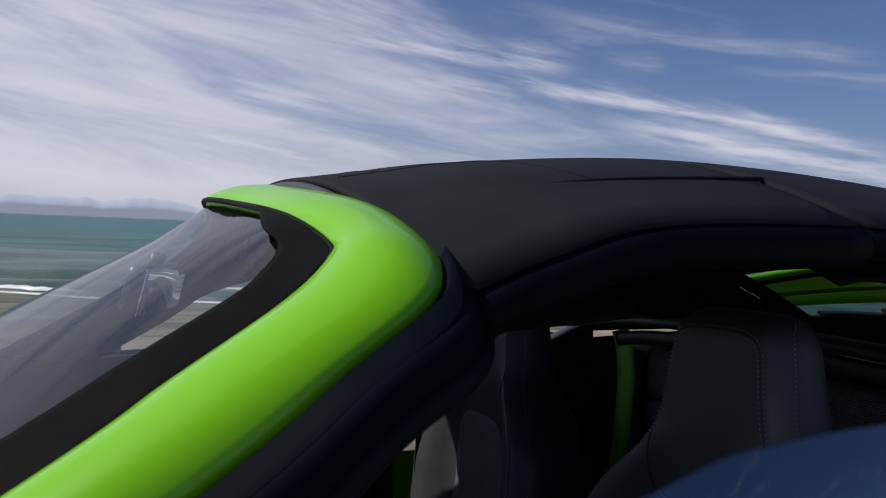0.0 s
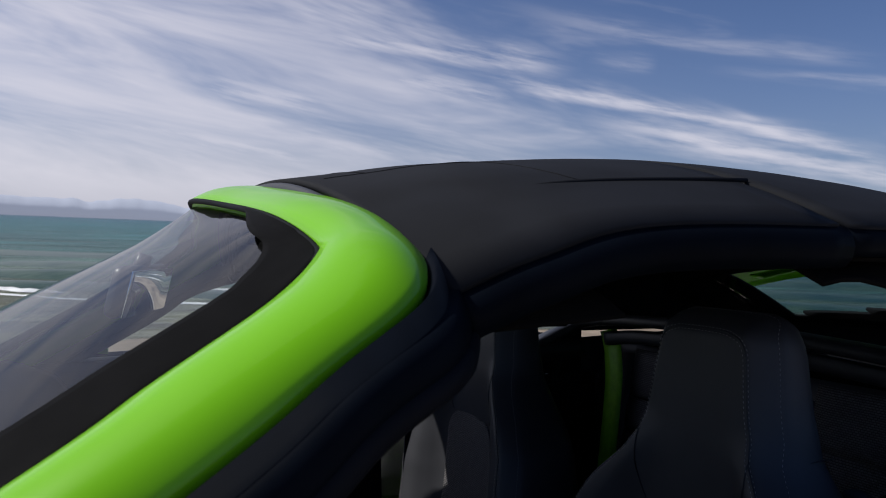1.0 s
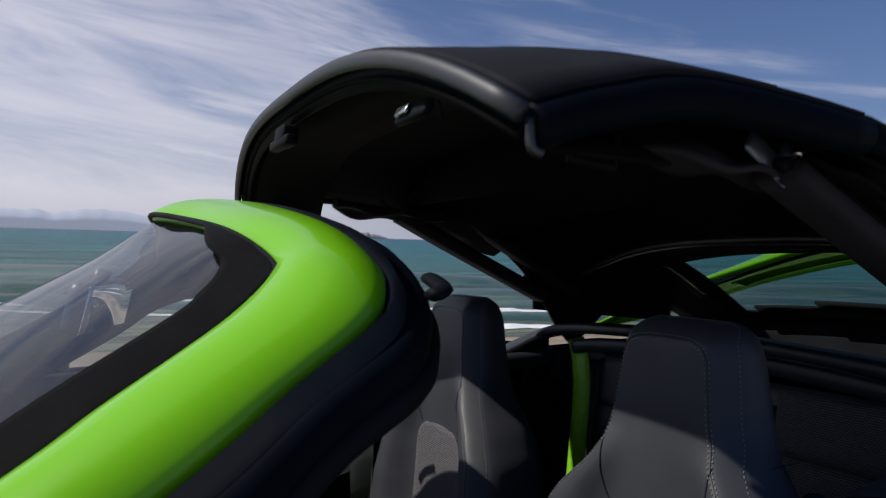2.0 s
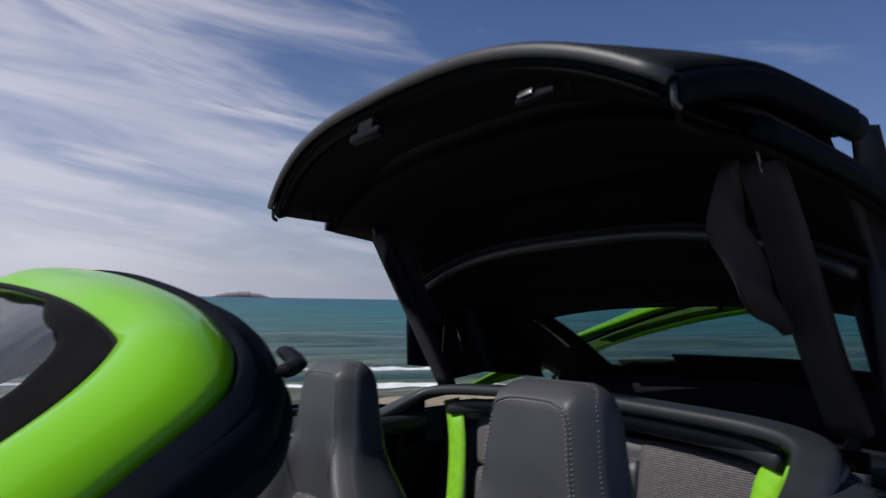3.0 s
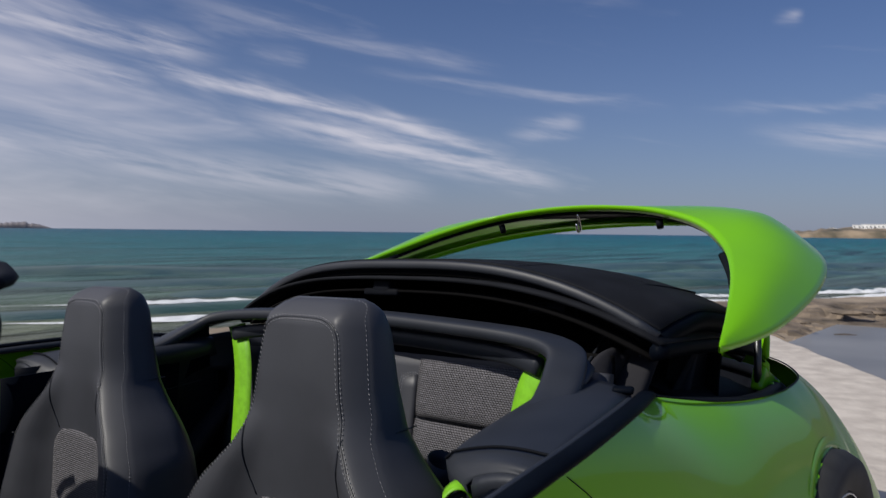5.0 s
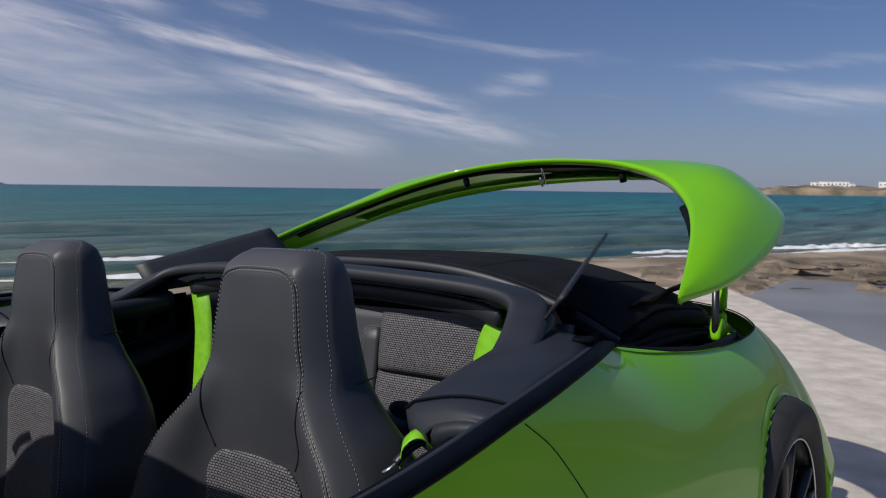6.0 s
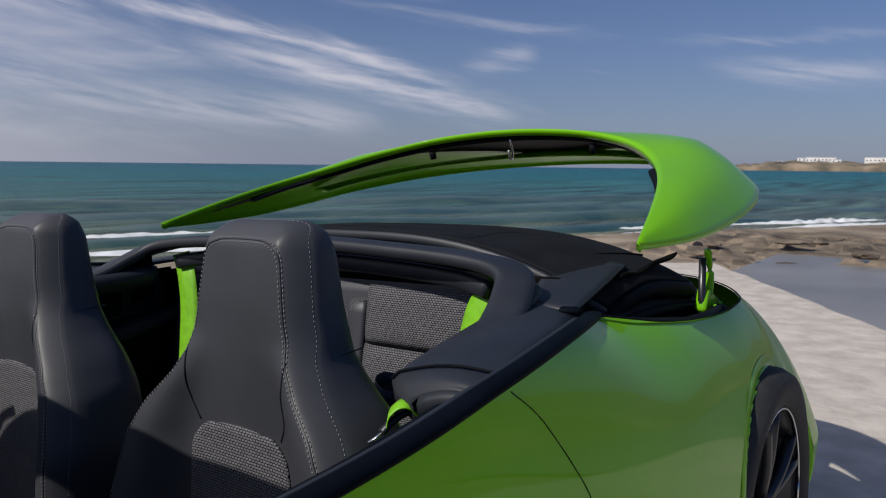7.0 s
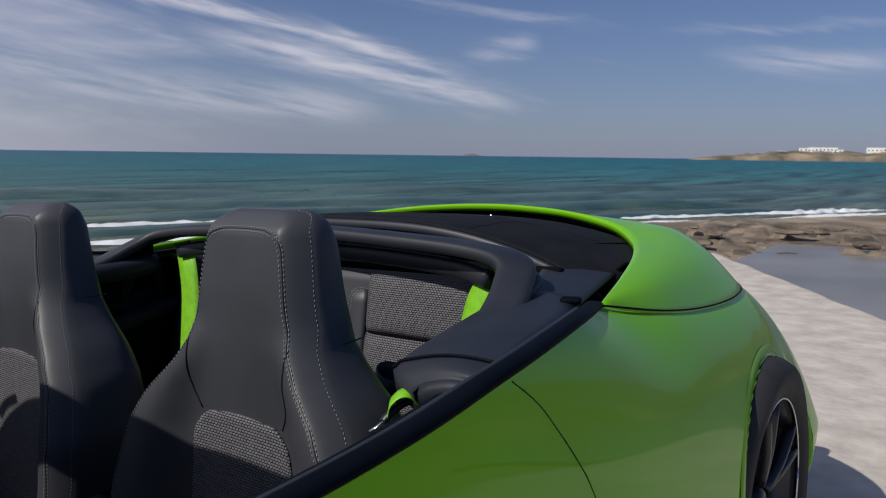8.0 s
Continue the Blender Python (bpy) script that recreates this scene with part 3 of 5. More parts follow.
BASE = [(-2.3, -0.83, 0.84), (-1.6, -0.86, 0.865), (-1.03, -0.868, 0.885), (-0.75, -0.858, 0.900), (-0.5, -0.842, 0.903), (-0.3, -0.826, 0.884), (-0.1, -0.812, 0.858), (0.12, -0.800, 0.834), (0.35, -0.788, 0.820), (0.55, -0.745, 0.818), (0.80, -0.60, 0.815), (0.98, -0.35, 0.81), (1.04, 0.0, 0.81)]


def flank_rows(sign, n=240, m=46):
    top, base, mid = spline(SHOULDER, n), spline(BASE, n), spline(FLANK, n)
    rows = []
    for e, s, o in zip(top, base, mid):
        row = []
        for k in range(m):
            f = k / (m - 1)
            if f < 0.6:
                a = f / 0.6 * math.pi / 2
                h, v = 0.42 * math.sin(a) + 0.58 * f / 0.6, 0.6 * (1 - math.cos(a)) + 0.4 * f / 0.6
                p = Vector((s.x + (o.x - s.x) * h, s.y + (o.y - s.y) * h, s.z + (o.z - s.z) * v))
                p += (e - s) * max(0.0, 1 - f / 0.30) ** 1.6
            else:
                g = (f - 0.6) / 0.4
                p = Vector((o.x - 0.05 * g * g * (1 if o.x > 0.9 else 0), o.y + 0.06 * g * g, o.z - (o.z - 0.18) * g))
            row.append((p.x, p.y * sign, p.z))
        rows.append(row)
    return rows


def build_body():
    for sign in (1, -1):
        rows = flank_rows(sign)

        def radius(p):
            return math.hypot(p[0] - AXLE[0], p[2] - AXLE[1])

        # draw the skin's inner points out onto the edge of the wheel arch
        kept, cells = set(), set()
        for i in range(len(rows) - 1):
            for j in range(len(rows[0]) - 1):
                cell = [(i, j), (i, j + 1), (i + 1, j + 1), (i + 1, j)]
                if (max(radius(rows[a][q]) for a, q in cell) > ARCH or abs(rows[i][j][1]) < 0.6) and math.hypot(rows[i][j][0] - AXLE[0] + 2.45, rows[i][j][2] - AXLE[1]) > ARCH:
                    kept.update(cell)
                    cells.add((i, j))
        for a, q in kept:
            p = rows[a][q]
            r = radius(p)
            if r < ARCH and abs(p[1]) > 0.6:
                rows[a][q] = (AXLE[0] + (p[0] - AXLE[0]) / r * ARCH, p[1], AXLE[1] + (p[2] - AXLE[1]) / r * ARCH)
        flags = {}
        for i in range(len(rows) - 1):
            for j in range(len(rows[0]) - 1):
                face = (rows[i][j], rows[i][j + 1], rows[i + 1][j + 1], rows[i + 1][j])
                c = [sum(v[k] for v in face) / 4 for k in range(3)]
                flags[tuple(round(x, 6) for x in c)] = (i, j) in cells

        def keep_final(face):
            c = [sum(q[i] for q in face) / 4 for i in range(3)]
            return flags.get(tuple(round(x, 6) for x in c), True)

        me = grid_mesh("side_panel", rows, keep=keep_final)
        part("side_panel", me, GREEN, car)
        # rolled lip and dark liner of the wheel arch
        liner = []
        for k in range(33):
            a = math.pi * (k / 32 * 1.1 - 0.05)
            liner.append([(AXLE[0] + (ARCH + 0.003) * math.cos(a), -y * sign, AXLE[1] + (ARCH + 0.003) * math.sin(a)) for y in (0.852, 0.8, 0.6)])
        part("wheel_arch_liner", grid_mesh("wheel_arch_liner", liner, solid=0.003), RUBBER, car)
        skin = np.array([p for row in flank_rows(sign) for p in row])
        angles = np.linspace(-0.12, math.pi + 0.12, 90)

        def skin_y(r):
            ys = []
            for a in angles:
                far = np.hypot(skin[:, 0] - AXLE[0] - r * math.cos(a), skin[:, 2] - AXLE[1] - r * math.sin(a)) + 9 * (np.abs(skin[:, 1]) < 0.6)
                near = np.argsort(far)[:4]
                weight = 1 / (far[near] + 0.002)
                ys.append(float((skin[near, 1] * weight).sum() / weight.sum()))
            return np.polyval(np.polyfit(angles, ys, 7), angles)

        over, on = skin_y(ARCH + 0.024), skin_y(ARCH + 0.006)
        lip = []
        for a, y1, y0 in zip(angles, over, on):
            ring = ((ARCH + 0.024, y1 - 0.0002 * sign), (ARCH + 0.014, (y1 + y0) / 2 - 0.0030 * sign), (ARCH + 0.001, y0 - 0.0030 * sign), (ARCH - 0.006, y0 + 0.001 * sign), (ARCH - 0.008, y0 + 0.010 * sign), (ARCH - 0.007, y0 + 0.085 * sign))
            lip.append([(AXLE[0] + r * math.cos(a), y, AXLE[1] + r * math.sin(a)) for r, y in ring])
        part("arch_lip", grid_mesh("arch_lip", lip), GREEN, car)
        # shut line of the door
        cut = []
        for q in spline([(-0.745, 0, 0.900), (-0.70, 0, 0.865), (-0.665, 0, 0.825), (-0.63, 0, 0.78), (-0.60, 0, 0.735), (-0.57, 0, 0.66), (-0.56, 0, 0.55)], 24):
            far = np.hypot(skin[:, 0] - q.x, skin[:, 2] - q.z)
            near = np.argsort(far)[:4]
            weight = 1 / (far[near] + 0.002)
            cut.append((q.x, float((skin[near, 1] * weight).sum() / weight.sum()) - 0.0004 * sign, q.z))
        part("door_gap", sweep(cut, oval(0.0007, 0.0007, 8), up=(0, 1, 0)), RUBBER, car, "dark shut line of the door")
        seam = [(p.x, (p.y - 0.002) * sign, p.z + 0.003) for p in spline(SHOULDER[5:], 60)]
        part("lid_gap", sweep(seam, oval(0.0022, 0.0018, 8)), RUBBER, car, "dark gap round the lid")
        # waist trim
        trim = [(p.x, p.y * sign, p.z) for p in spline(SHOULDER[:6], 50)]
        inner = [Vector((p[0], p[1] + 0.012 * sign, p[2] + 0.003)) for p in trim]
        part("waist_trim", sweep(inner, oval(0.015, 0.007, 14, 0.8)), TRIM, car, "satin black trim strip along the waistline")
        inner2 = [Vector((p[0], p[1] + 0.036 * sign, p[2] - 0.006)) for p in trim[8:48]]
        part("window_seal", sweep(inner2, oval(0.009, 0.008, 10)), VINYL, car)
        rows = [[Vector((p[0], p[1] + d * sign, p[2] + h)) for d, h in ((0.030, -0.016), (0.046, -0.004), (0.058, -0.008), (0.068, -0.045), (0.072, -0.30), (0.10, -0.55))] for p in trim[2:28]]
        card = part("door_card", grid_mesh("door_card", rows, solid=0.004), TRIM, car, "black door lining with pale stitching")
        line = [Vector((p[0], p[1] + 0.074 * sign, p[2] - 0.14)) for p in trim[8:28]]
        part("stitching", dashes("stitching", line, 0.005, 0.003), THREAD, card)
    # bonnet, wings and nose in one rounded shell, open over the front wheels
    xs = [-3.46, -3.44, -3.40, -3.32, -3.22, -3.1, -2.95, -2.8, -2.6, -2.4, -2.2, -2.0, -1.88]
    wide = [0.30, 0.42, 0.54, 0.66, 0.74, 0.80, 0.845, 0.87, 0.885, 0.89, 0.89, 0.885, 0.88]
    tops = [0.40, 0.44, 0.49, 0.545, 0.59, 0.63, 0.67, 0.70, 0.735, 0.765, 0.79, 0.81, 0.82]
    rows = []
    for x in np.linspace(-3.46, -1.88, 90):
        w, top = float(np.interp(x, xs, wide)), float(np.interp(x, xs, tops))
        row = []
        for a in np.linspace(-math.pi / 2, math.pi / 2, 81):
            y = w * math.copysign(abs(math.sin(a)) ** 0.62, a)
            z = 0.20 + (top - 0.20) * abs(math.cos(a)) ** 0.42
            z += 0.07 * math.exp(-((abs(y) - 0.66) / 0.13) ** 2) * math.exp(-((x + 2.45) / 0.55) ** 2)
            row.append((x, y, z))
        rows.append(row)

    def over_wheel(face):
        m = [sum(q[k] for q in face) / 4 for k in range(3)]
        return abs(m[1]) < 0.6 or math.hypot(m[0] - AXLE[0] + 2.45, m[2] - AXLE[1]) > ARCH

    part("bonnet", grid_mesh("bonnet", rows, keep=over_wheel, solid=0.004), GREEN, car)
    for sg in (1, -1):
        lamp = [[(-2.98 - 0.10 * r * math.cos(k), sg * (0.66 + 0.085 * r * math.sin(k)), 0.708 - 0.028 * r * math.cos(k) + 0.024 * (1 - r * r)) for k in np.linspace(0, 2 * math.pi, 33)[:-1]] for r in (0.05, 0.4, 0.7, 0.9, 1.0)]
        part("headlight", grid_mesh("headlight", lamp, closed_v=True, solid=0.004), SHELL, car)
    # floor pan
    part("floor_pan", moved(box_mesh((3.9, 1.5, 0.06), 0.01), pose(-1.0, 0, 0.21)), RUBBER, car)
    # tail under the lid
    part("tail_panel", moved(box_mesh((0.5, 1.1, 0.1), 0.04), pose(0.85, 0, 0.70)), RUBBER, car)


def build_wheel():
    for sx in (AXLE[0], AXLE[0] - 2.45):
        for sign in (1, -1):
            hub = new("wheel")
            hub.parent = car
            hub.location = (sx, -0.775 * sign, 0.345)
            prof = [(0.245, -0.10), (0.26, -0.125), (0.30, -0.135), (0.33, -0.128), (0.343, -0.105), (0.345, -0.05), (0.345, 0.05), (0.343, 0.105), (0.33, 0.128), (0.26, 0.125), (0.245, 0.10)]
            rows = [[(r * math.cos(a), y * sign, r * math.sin(a)) for r, y in prof] for a in np.linspace(0, 2 * math.pi, 65)[:-1]]
            part("tyre", grid_mesh("tyre", rows, closed_u=True), TYRE, hub)
            prof = [(0.248, -0.115), (0.256, -0.118), (0.252, -0.106), (0.238, -0.098), (0.228, -0.06), (0.222, 0.06), (0.25, 0.11)]
            rows = [[(r * math.cos(a), y * sign, r * math.sin(a)) for r, y in prof] for a in np.linspace(0, 2 * math.pi, 65)[:-1]]
            part("rim", grid_mesh("rim", rows, closed_u=True), DARK_METAL, hub)
            ring = [(0.250 * math.cos(a), -0.119 * sign, 0.250 * math.sin(a)) for a in np.linspace(0, 2 * math.pi, 65)]
            part("rim_edge", sweep(ring, oval(0.003, 0.003, 8), up=(0, 1, 0)), STEEL, hub, "bright machined rim edge")
            for k in range(5):
                for off in (-0.16, 0.16):
                    a = 2 * math.pi * k / 5 + 0.4
                    p0 = (0.05 * math.cos(a), -0.085 * sign, 0.05 * math.sin(a))
                    p1 = (0.14 * math.cos(a + off * 0.6), -0.100 * sign, 0.14 * math.sin(a + off * 0.6))
                    p2 = (0.242 * math.cos(a + off), -0.106 * sign, 0.242 * math.sin(a + off))
                    part("spoke", sweep(spline([p0, p1, p2], 8), oval(0.011, 0.016, 8, 0.6), up=(0, 1, 0)), DARK_METAL, hub)
            cap = [[(r * math.cos(a), y * sign, r * math.sin(a)) for r, y in ((0.001, -0.098), (0.03, -0.096), (0.04, -0.086), (0.042, -0.05))] for a in np.linspace(0, 2 * math.pi, 25)[:-1]]
            part("hub_cap", grid_mesh("hub_cap", cap, closed_u=True), DARK_METAL, hub)
            disc = [[(r * math.cos(a), y * sign, r * math.sin(a)) for r, y in ((0.05, -0.03), (0.17, -0.03), (0.17, 0.0))] for a in np.linspace(0, 2 * math.pi, 33)[:-1]]
            part("brake_disc", grid_mesh("brake_disc", disc, closed_u=True), STEEL, hub)


# glass edge and outer edge of the windscreen surround, from its foot to the middle of the header
GLASS_EDGE = [(-1.998, -0.793, 0.748), (-1.594, -0.693, 0.986), (-1.496, -0.659, 1.048), (-1.409, -0.631, 1.103), (-1.367, -0.605, 1.139), (-1.356, -0.556, 1.156), (-1.369, -0.432, 1.184), (-1.384, -0.204, 1.207), (-1.412, 0.0, 1.222)]
FRAME_EDGE = [(-1.9, -0.87, 0.76), (-1.5, -0.771, 1.000), (-1.394, -0.743, 1.070), (-1.322, -0.714, 1.115), (-1.289, -0.664, 1.141), (-1.269, -0.579, 1.164), (-1.263, -0.455, 1.193), (-1.274, -0.209, 1.23), (-1.302, 0.0, 1.247)]


def build_windscreen():
    g = spline(there_and_back(GLASS_EDGE), 121)
    o = spline(there_and_back(FRAME_EDGE), 121)
    rows = []
    for a, b in zip(g, o):
        across = b - a
        mid = (a + b) / 2
        nrm = Vector((-0.25, 0.55 * (-1 if mid.y < 0 else 1) * min(1, abs(mid.y) / 0.5), 0.8)).normalized()
        high = 0.028 * (0.55 + 0.45 * min(1, abs(mid.y) / 0.55))
        row = [a - nrm * 0.012]
        for k in range(11):
            f = k / 10
            row.append(a + across * f + nrm * (high * (math.sin(math.pi / 2 * (0.2 + 0.8 * f / 0.4)) if f < 0.4 else 1 - ((f - 0.4) / 0.6) ** 2.5) - 0.006 * f))
        row.append(b - nrm * 0.03)
        rows.append(row)
    part("windscreen_frame", grid_mesh("windscreen_frame", rows, solid=0.003), GREEN, car)
    # rubber bead between glass and paint
    part("glass_seal", sweep([p + Vector((-0.002, 0, 0.0)) for p in g], oval(0.004, 0.004, 8)), RUBBER, car)
    # black outer seal carrier of the pillar, ending in the header's latch channel
    seal_out = [(-1.87, -0.885, 0.735), (-1.465, -0.785, 0.982), (-1.361, -0.756, 1.057), (-1.292, -0.726, 1.089), (-1.253, -0.670, 1.105), (-1.221, -0.591, 1.132), (-1.206, -0.455, 1.170), (-1.228, -0.2, 1.212), (-1.245, 0, 1.222)]
    s = spline(there_and_back(seal_out), 121)
    rows = []
    for a, b in zip(o, s):
        out = (b - a)
        rows.append([a + Vector((0, 0, -0.014)), a + out * 0.25 + Vector((0, 0, 0.006)), a + out * 0.5 + Vector((0, 0, -0.006)), a + out * 0.75 + Vector((0, 0, 0.004)), b + Vector((0, 0, -0.002)), b + out * 0.08 + Vector((0, 0, -0.012)), b + Vector((0, 0, -0.03)), a + Vector((0, 0, -0.05))])
    part("header_channel", grid_mesh("header_channel", rows, closed_v=True), TRIM, car, "black plastic channel with a rubber seal")
    lower = [p + Vector((0.004, 0.006 * (1 if p.y < 0 else -1), -0.030)) for p in s[4:117]]
    part("door_seal", sweep(lower, oval(0.009, 0.012, 12)), RUBBER, car)
    for sign in (1, -1):
        tip = [(-1.240, -0.655 * sign, 1.128), (-1.215, -0.62 * sign, 1.132), (-1.200, -0.56 * sign, 1.140)]
        part("seal_tip", sweep(spline(tip, 8), oval(0.010, 0.006, 8)), RUBBER, car)

    # the glass, bowed forward, and its black border
    edge = spline(GLASS_EDGE[:5], 30)
    head = spline(there_and_back(GLASS_EDGE[4:]), 240)

    def at_(u, v):
        e = edge[0].lerp(edge[0], 0)
        k = v * (len(edge) - 1)
        i = min(int(k), len(edge) - 2)
        e = edge[i].lerp(edge[i + 1], k - i)
        b = 0.22 + (0.062 - 0.22) * v
        lift = 0.05 * v + 0.01
        p = Vector((e.x - b * (1 - u * u), e.y * -u, e.z + lift * (1 - u * u)))
        if v > 0.8:
            near = min(head, key=lambda h: abs(h.y - p.y))
            p = p.lerp(Vector((near.x, p.y, near.z)), (v - 0.8) / 0.2)
        return p

    us = np.linspace(-1, 1, 33)
    vs = np.linspace(0, 1, 25)
    pane = part("windscreen_glass", grid_mesh("windscreen_glass", [[at_(u, v) + Vector((0.004, 0, -0.0055)) for u in us] for v in vs]), GLASS, car)
    pane.visible_shadow = False
    for sg in (-1, 1):
        outer_uv, inner_uv = [], []
        for v in np.linspace(0, 0.74, 28):
            outer_uv.append((-1, v))
            inner_uv.append((-0.895, v))
        for k in range(1, 15):
            c = k / 14
            outer_uv.append((-1, 0.74 + 0.26 * c))
            inner_uv.append((-0.895 + 0.12 * (1 - math.cos(c * math.pi / 2)), 0.74 + 0.15 * math.sin(c * math.pi / 2)))
        for k in range(1, 13):
            c = k / 12
            outer_uv.append((-1 + 0.55 * c, 1.0))
            inner_uv.append((-0.775 + 0.325 * c, 0.89 + 0.105 * c * c * (3 - 2 * c)))
        band = [[at_((o[0] + (i[0] - o[0]) * f) * -sg, o[1] + (i[1] - o[1]) * f) + Vector((-0.003, 0, 0.0035)) for f in np.linspace(0, 1, 9)] for o, i in zip(outer_uv, inner_uv)]
        part("glass_border", grid_mesh("glass_border", band, solid=0.001), FRIT, car, "black printed border of the glass")
    # driving mirror and its foot
    mir = part("driving_mirror", moved(box_mesh((0.026, 0.22, 0.076), 0.012), pose(-1.487, 0.0, 1.085, 0, 12, -18)), SHELL, car)
    part("mirror_pane", moved(box_mesh((0.004, 0.212, 0.068), 0.0015), pose(-1.472, -0.004, 1.082, 0, 12, -18)), MIRROR, mir)
    part("mirror_foot", sweep([(-1.487, 0, 1.105), (-1.484, 0, 1.122), (-1.479, 0, 1.138)], oval(0.012, 0.012, 8)), SHELL, mir)


def build_mirrors():
    """Door mirrors in body colour."""
    for sign in (-1,):
        body = []
        for k in range(17):
            f = k / 16
            a = math.pi * f
            body.append([(-1.53 - 0.10 * math.cos(a) * 0.9, -sign * (0.95 + 0.115 * math.cos(b) * math.sin(a) ** 0.6), 0.885 + 0.082 * math.sin(b) * math.sin(a) ** 0.6) for b in np.linspace(0, 2 * math.pi, 25)[:-1]])
        m = part("door_mirror", grid_mesh("door_mirror", body[:9], closed_v=True, solid=0.006), GREEN, car)
        m2 = part("mirror_pane", grid_mesh("mirror_pane", [[(-1.545, -sign * (0.95 + r * 0.098 * math.cos(b)), 0.885 + r * 0.066 * math.sin(b)) for b in np.linspace(0, 2 * math.pi, 25)[:-1]] for r in (0.02, 0.5, 1.0)], closed_v=True, solid=0.002), MIRROR, m)
        part("mirror_stalk", sweep([(-1.60, -sign * 0.83, 0.86), (-1.60, -sign * 0.88, 0.875), (-1.60, -sign * 0.92, 0.885)], oval(0.03, 0.014, 10)), GREEN, m)


# ---- cabin ----
SEAT_TOP = 1.074


def seat_half_width(z):
    keys = [(0.30, 0.27), (0.50, 0.285), (0.62, 0.285), (0.72, 0.262), (0.78, 0.222), (0.83, 0.172), (0.87, 0.145), (0.93, 0.131), (1.00, 0.121), (1.035, 0.115), (1.053, 0.107), (1.065, 0.095), (1.072, 0.078)]
    return float(np.interp(z, [k[0] for k in keys], [k[1] for k in keys]))


def seat_face(z):
    """x of the seat's front at its middle."""
    return float(np.interp(z, [0.30, 0.55, 0.75, 0.87, 0.95, 1.04, 1.072], [-0.745, -0.725, -0.722, -0.722, -0.717, -0.707, -0.703]))


def seat_point(s, z, out=0.0):
    """On the seat's front, s from -1 to 1 across it: a flat face with a padded edge all round."""
    w = seat_half_width(z)
    bol = float(np.interp(z, [0.3, 0.6, 0.76, 0.84, 0.9], [0.085, 0.075, 0.045, 0.018, 0.0]))
    hollow = bol * (1 / (1 + math.exp(-(abs(s) - 0.60) * 16)))
    side, top = (1 - abs(s)) * w, SEAT_TOP - z
    edge = max(0.0, 1 - min(side, top) / 0.034) ** 1.5 + 0.5 * max(0.0, 1 - max(side, top) / 0.034) ** 2
    return Vector((seat_face(z) - hollow + 0.040 * edge - out, s * w, z))


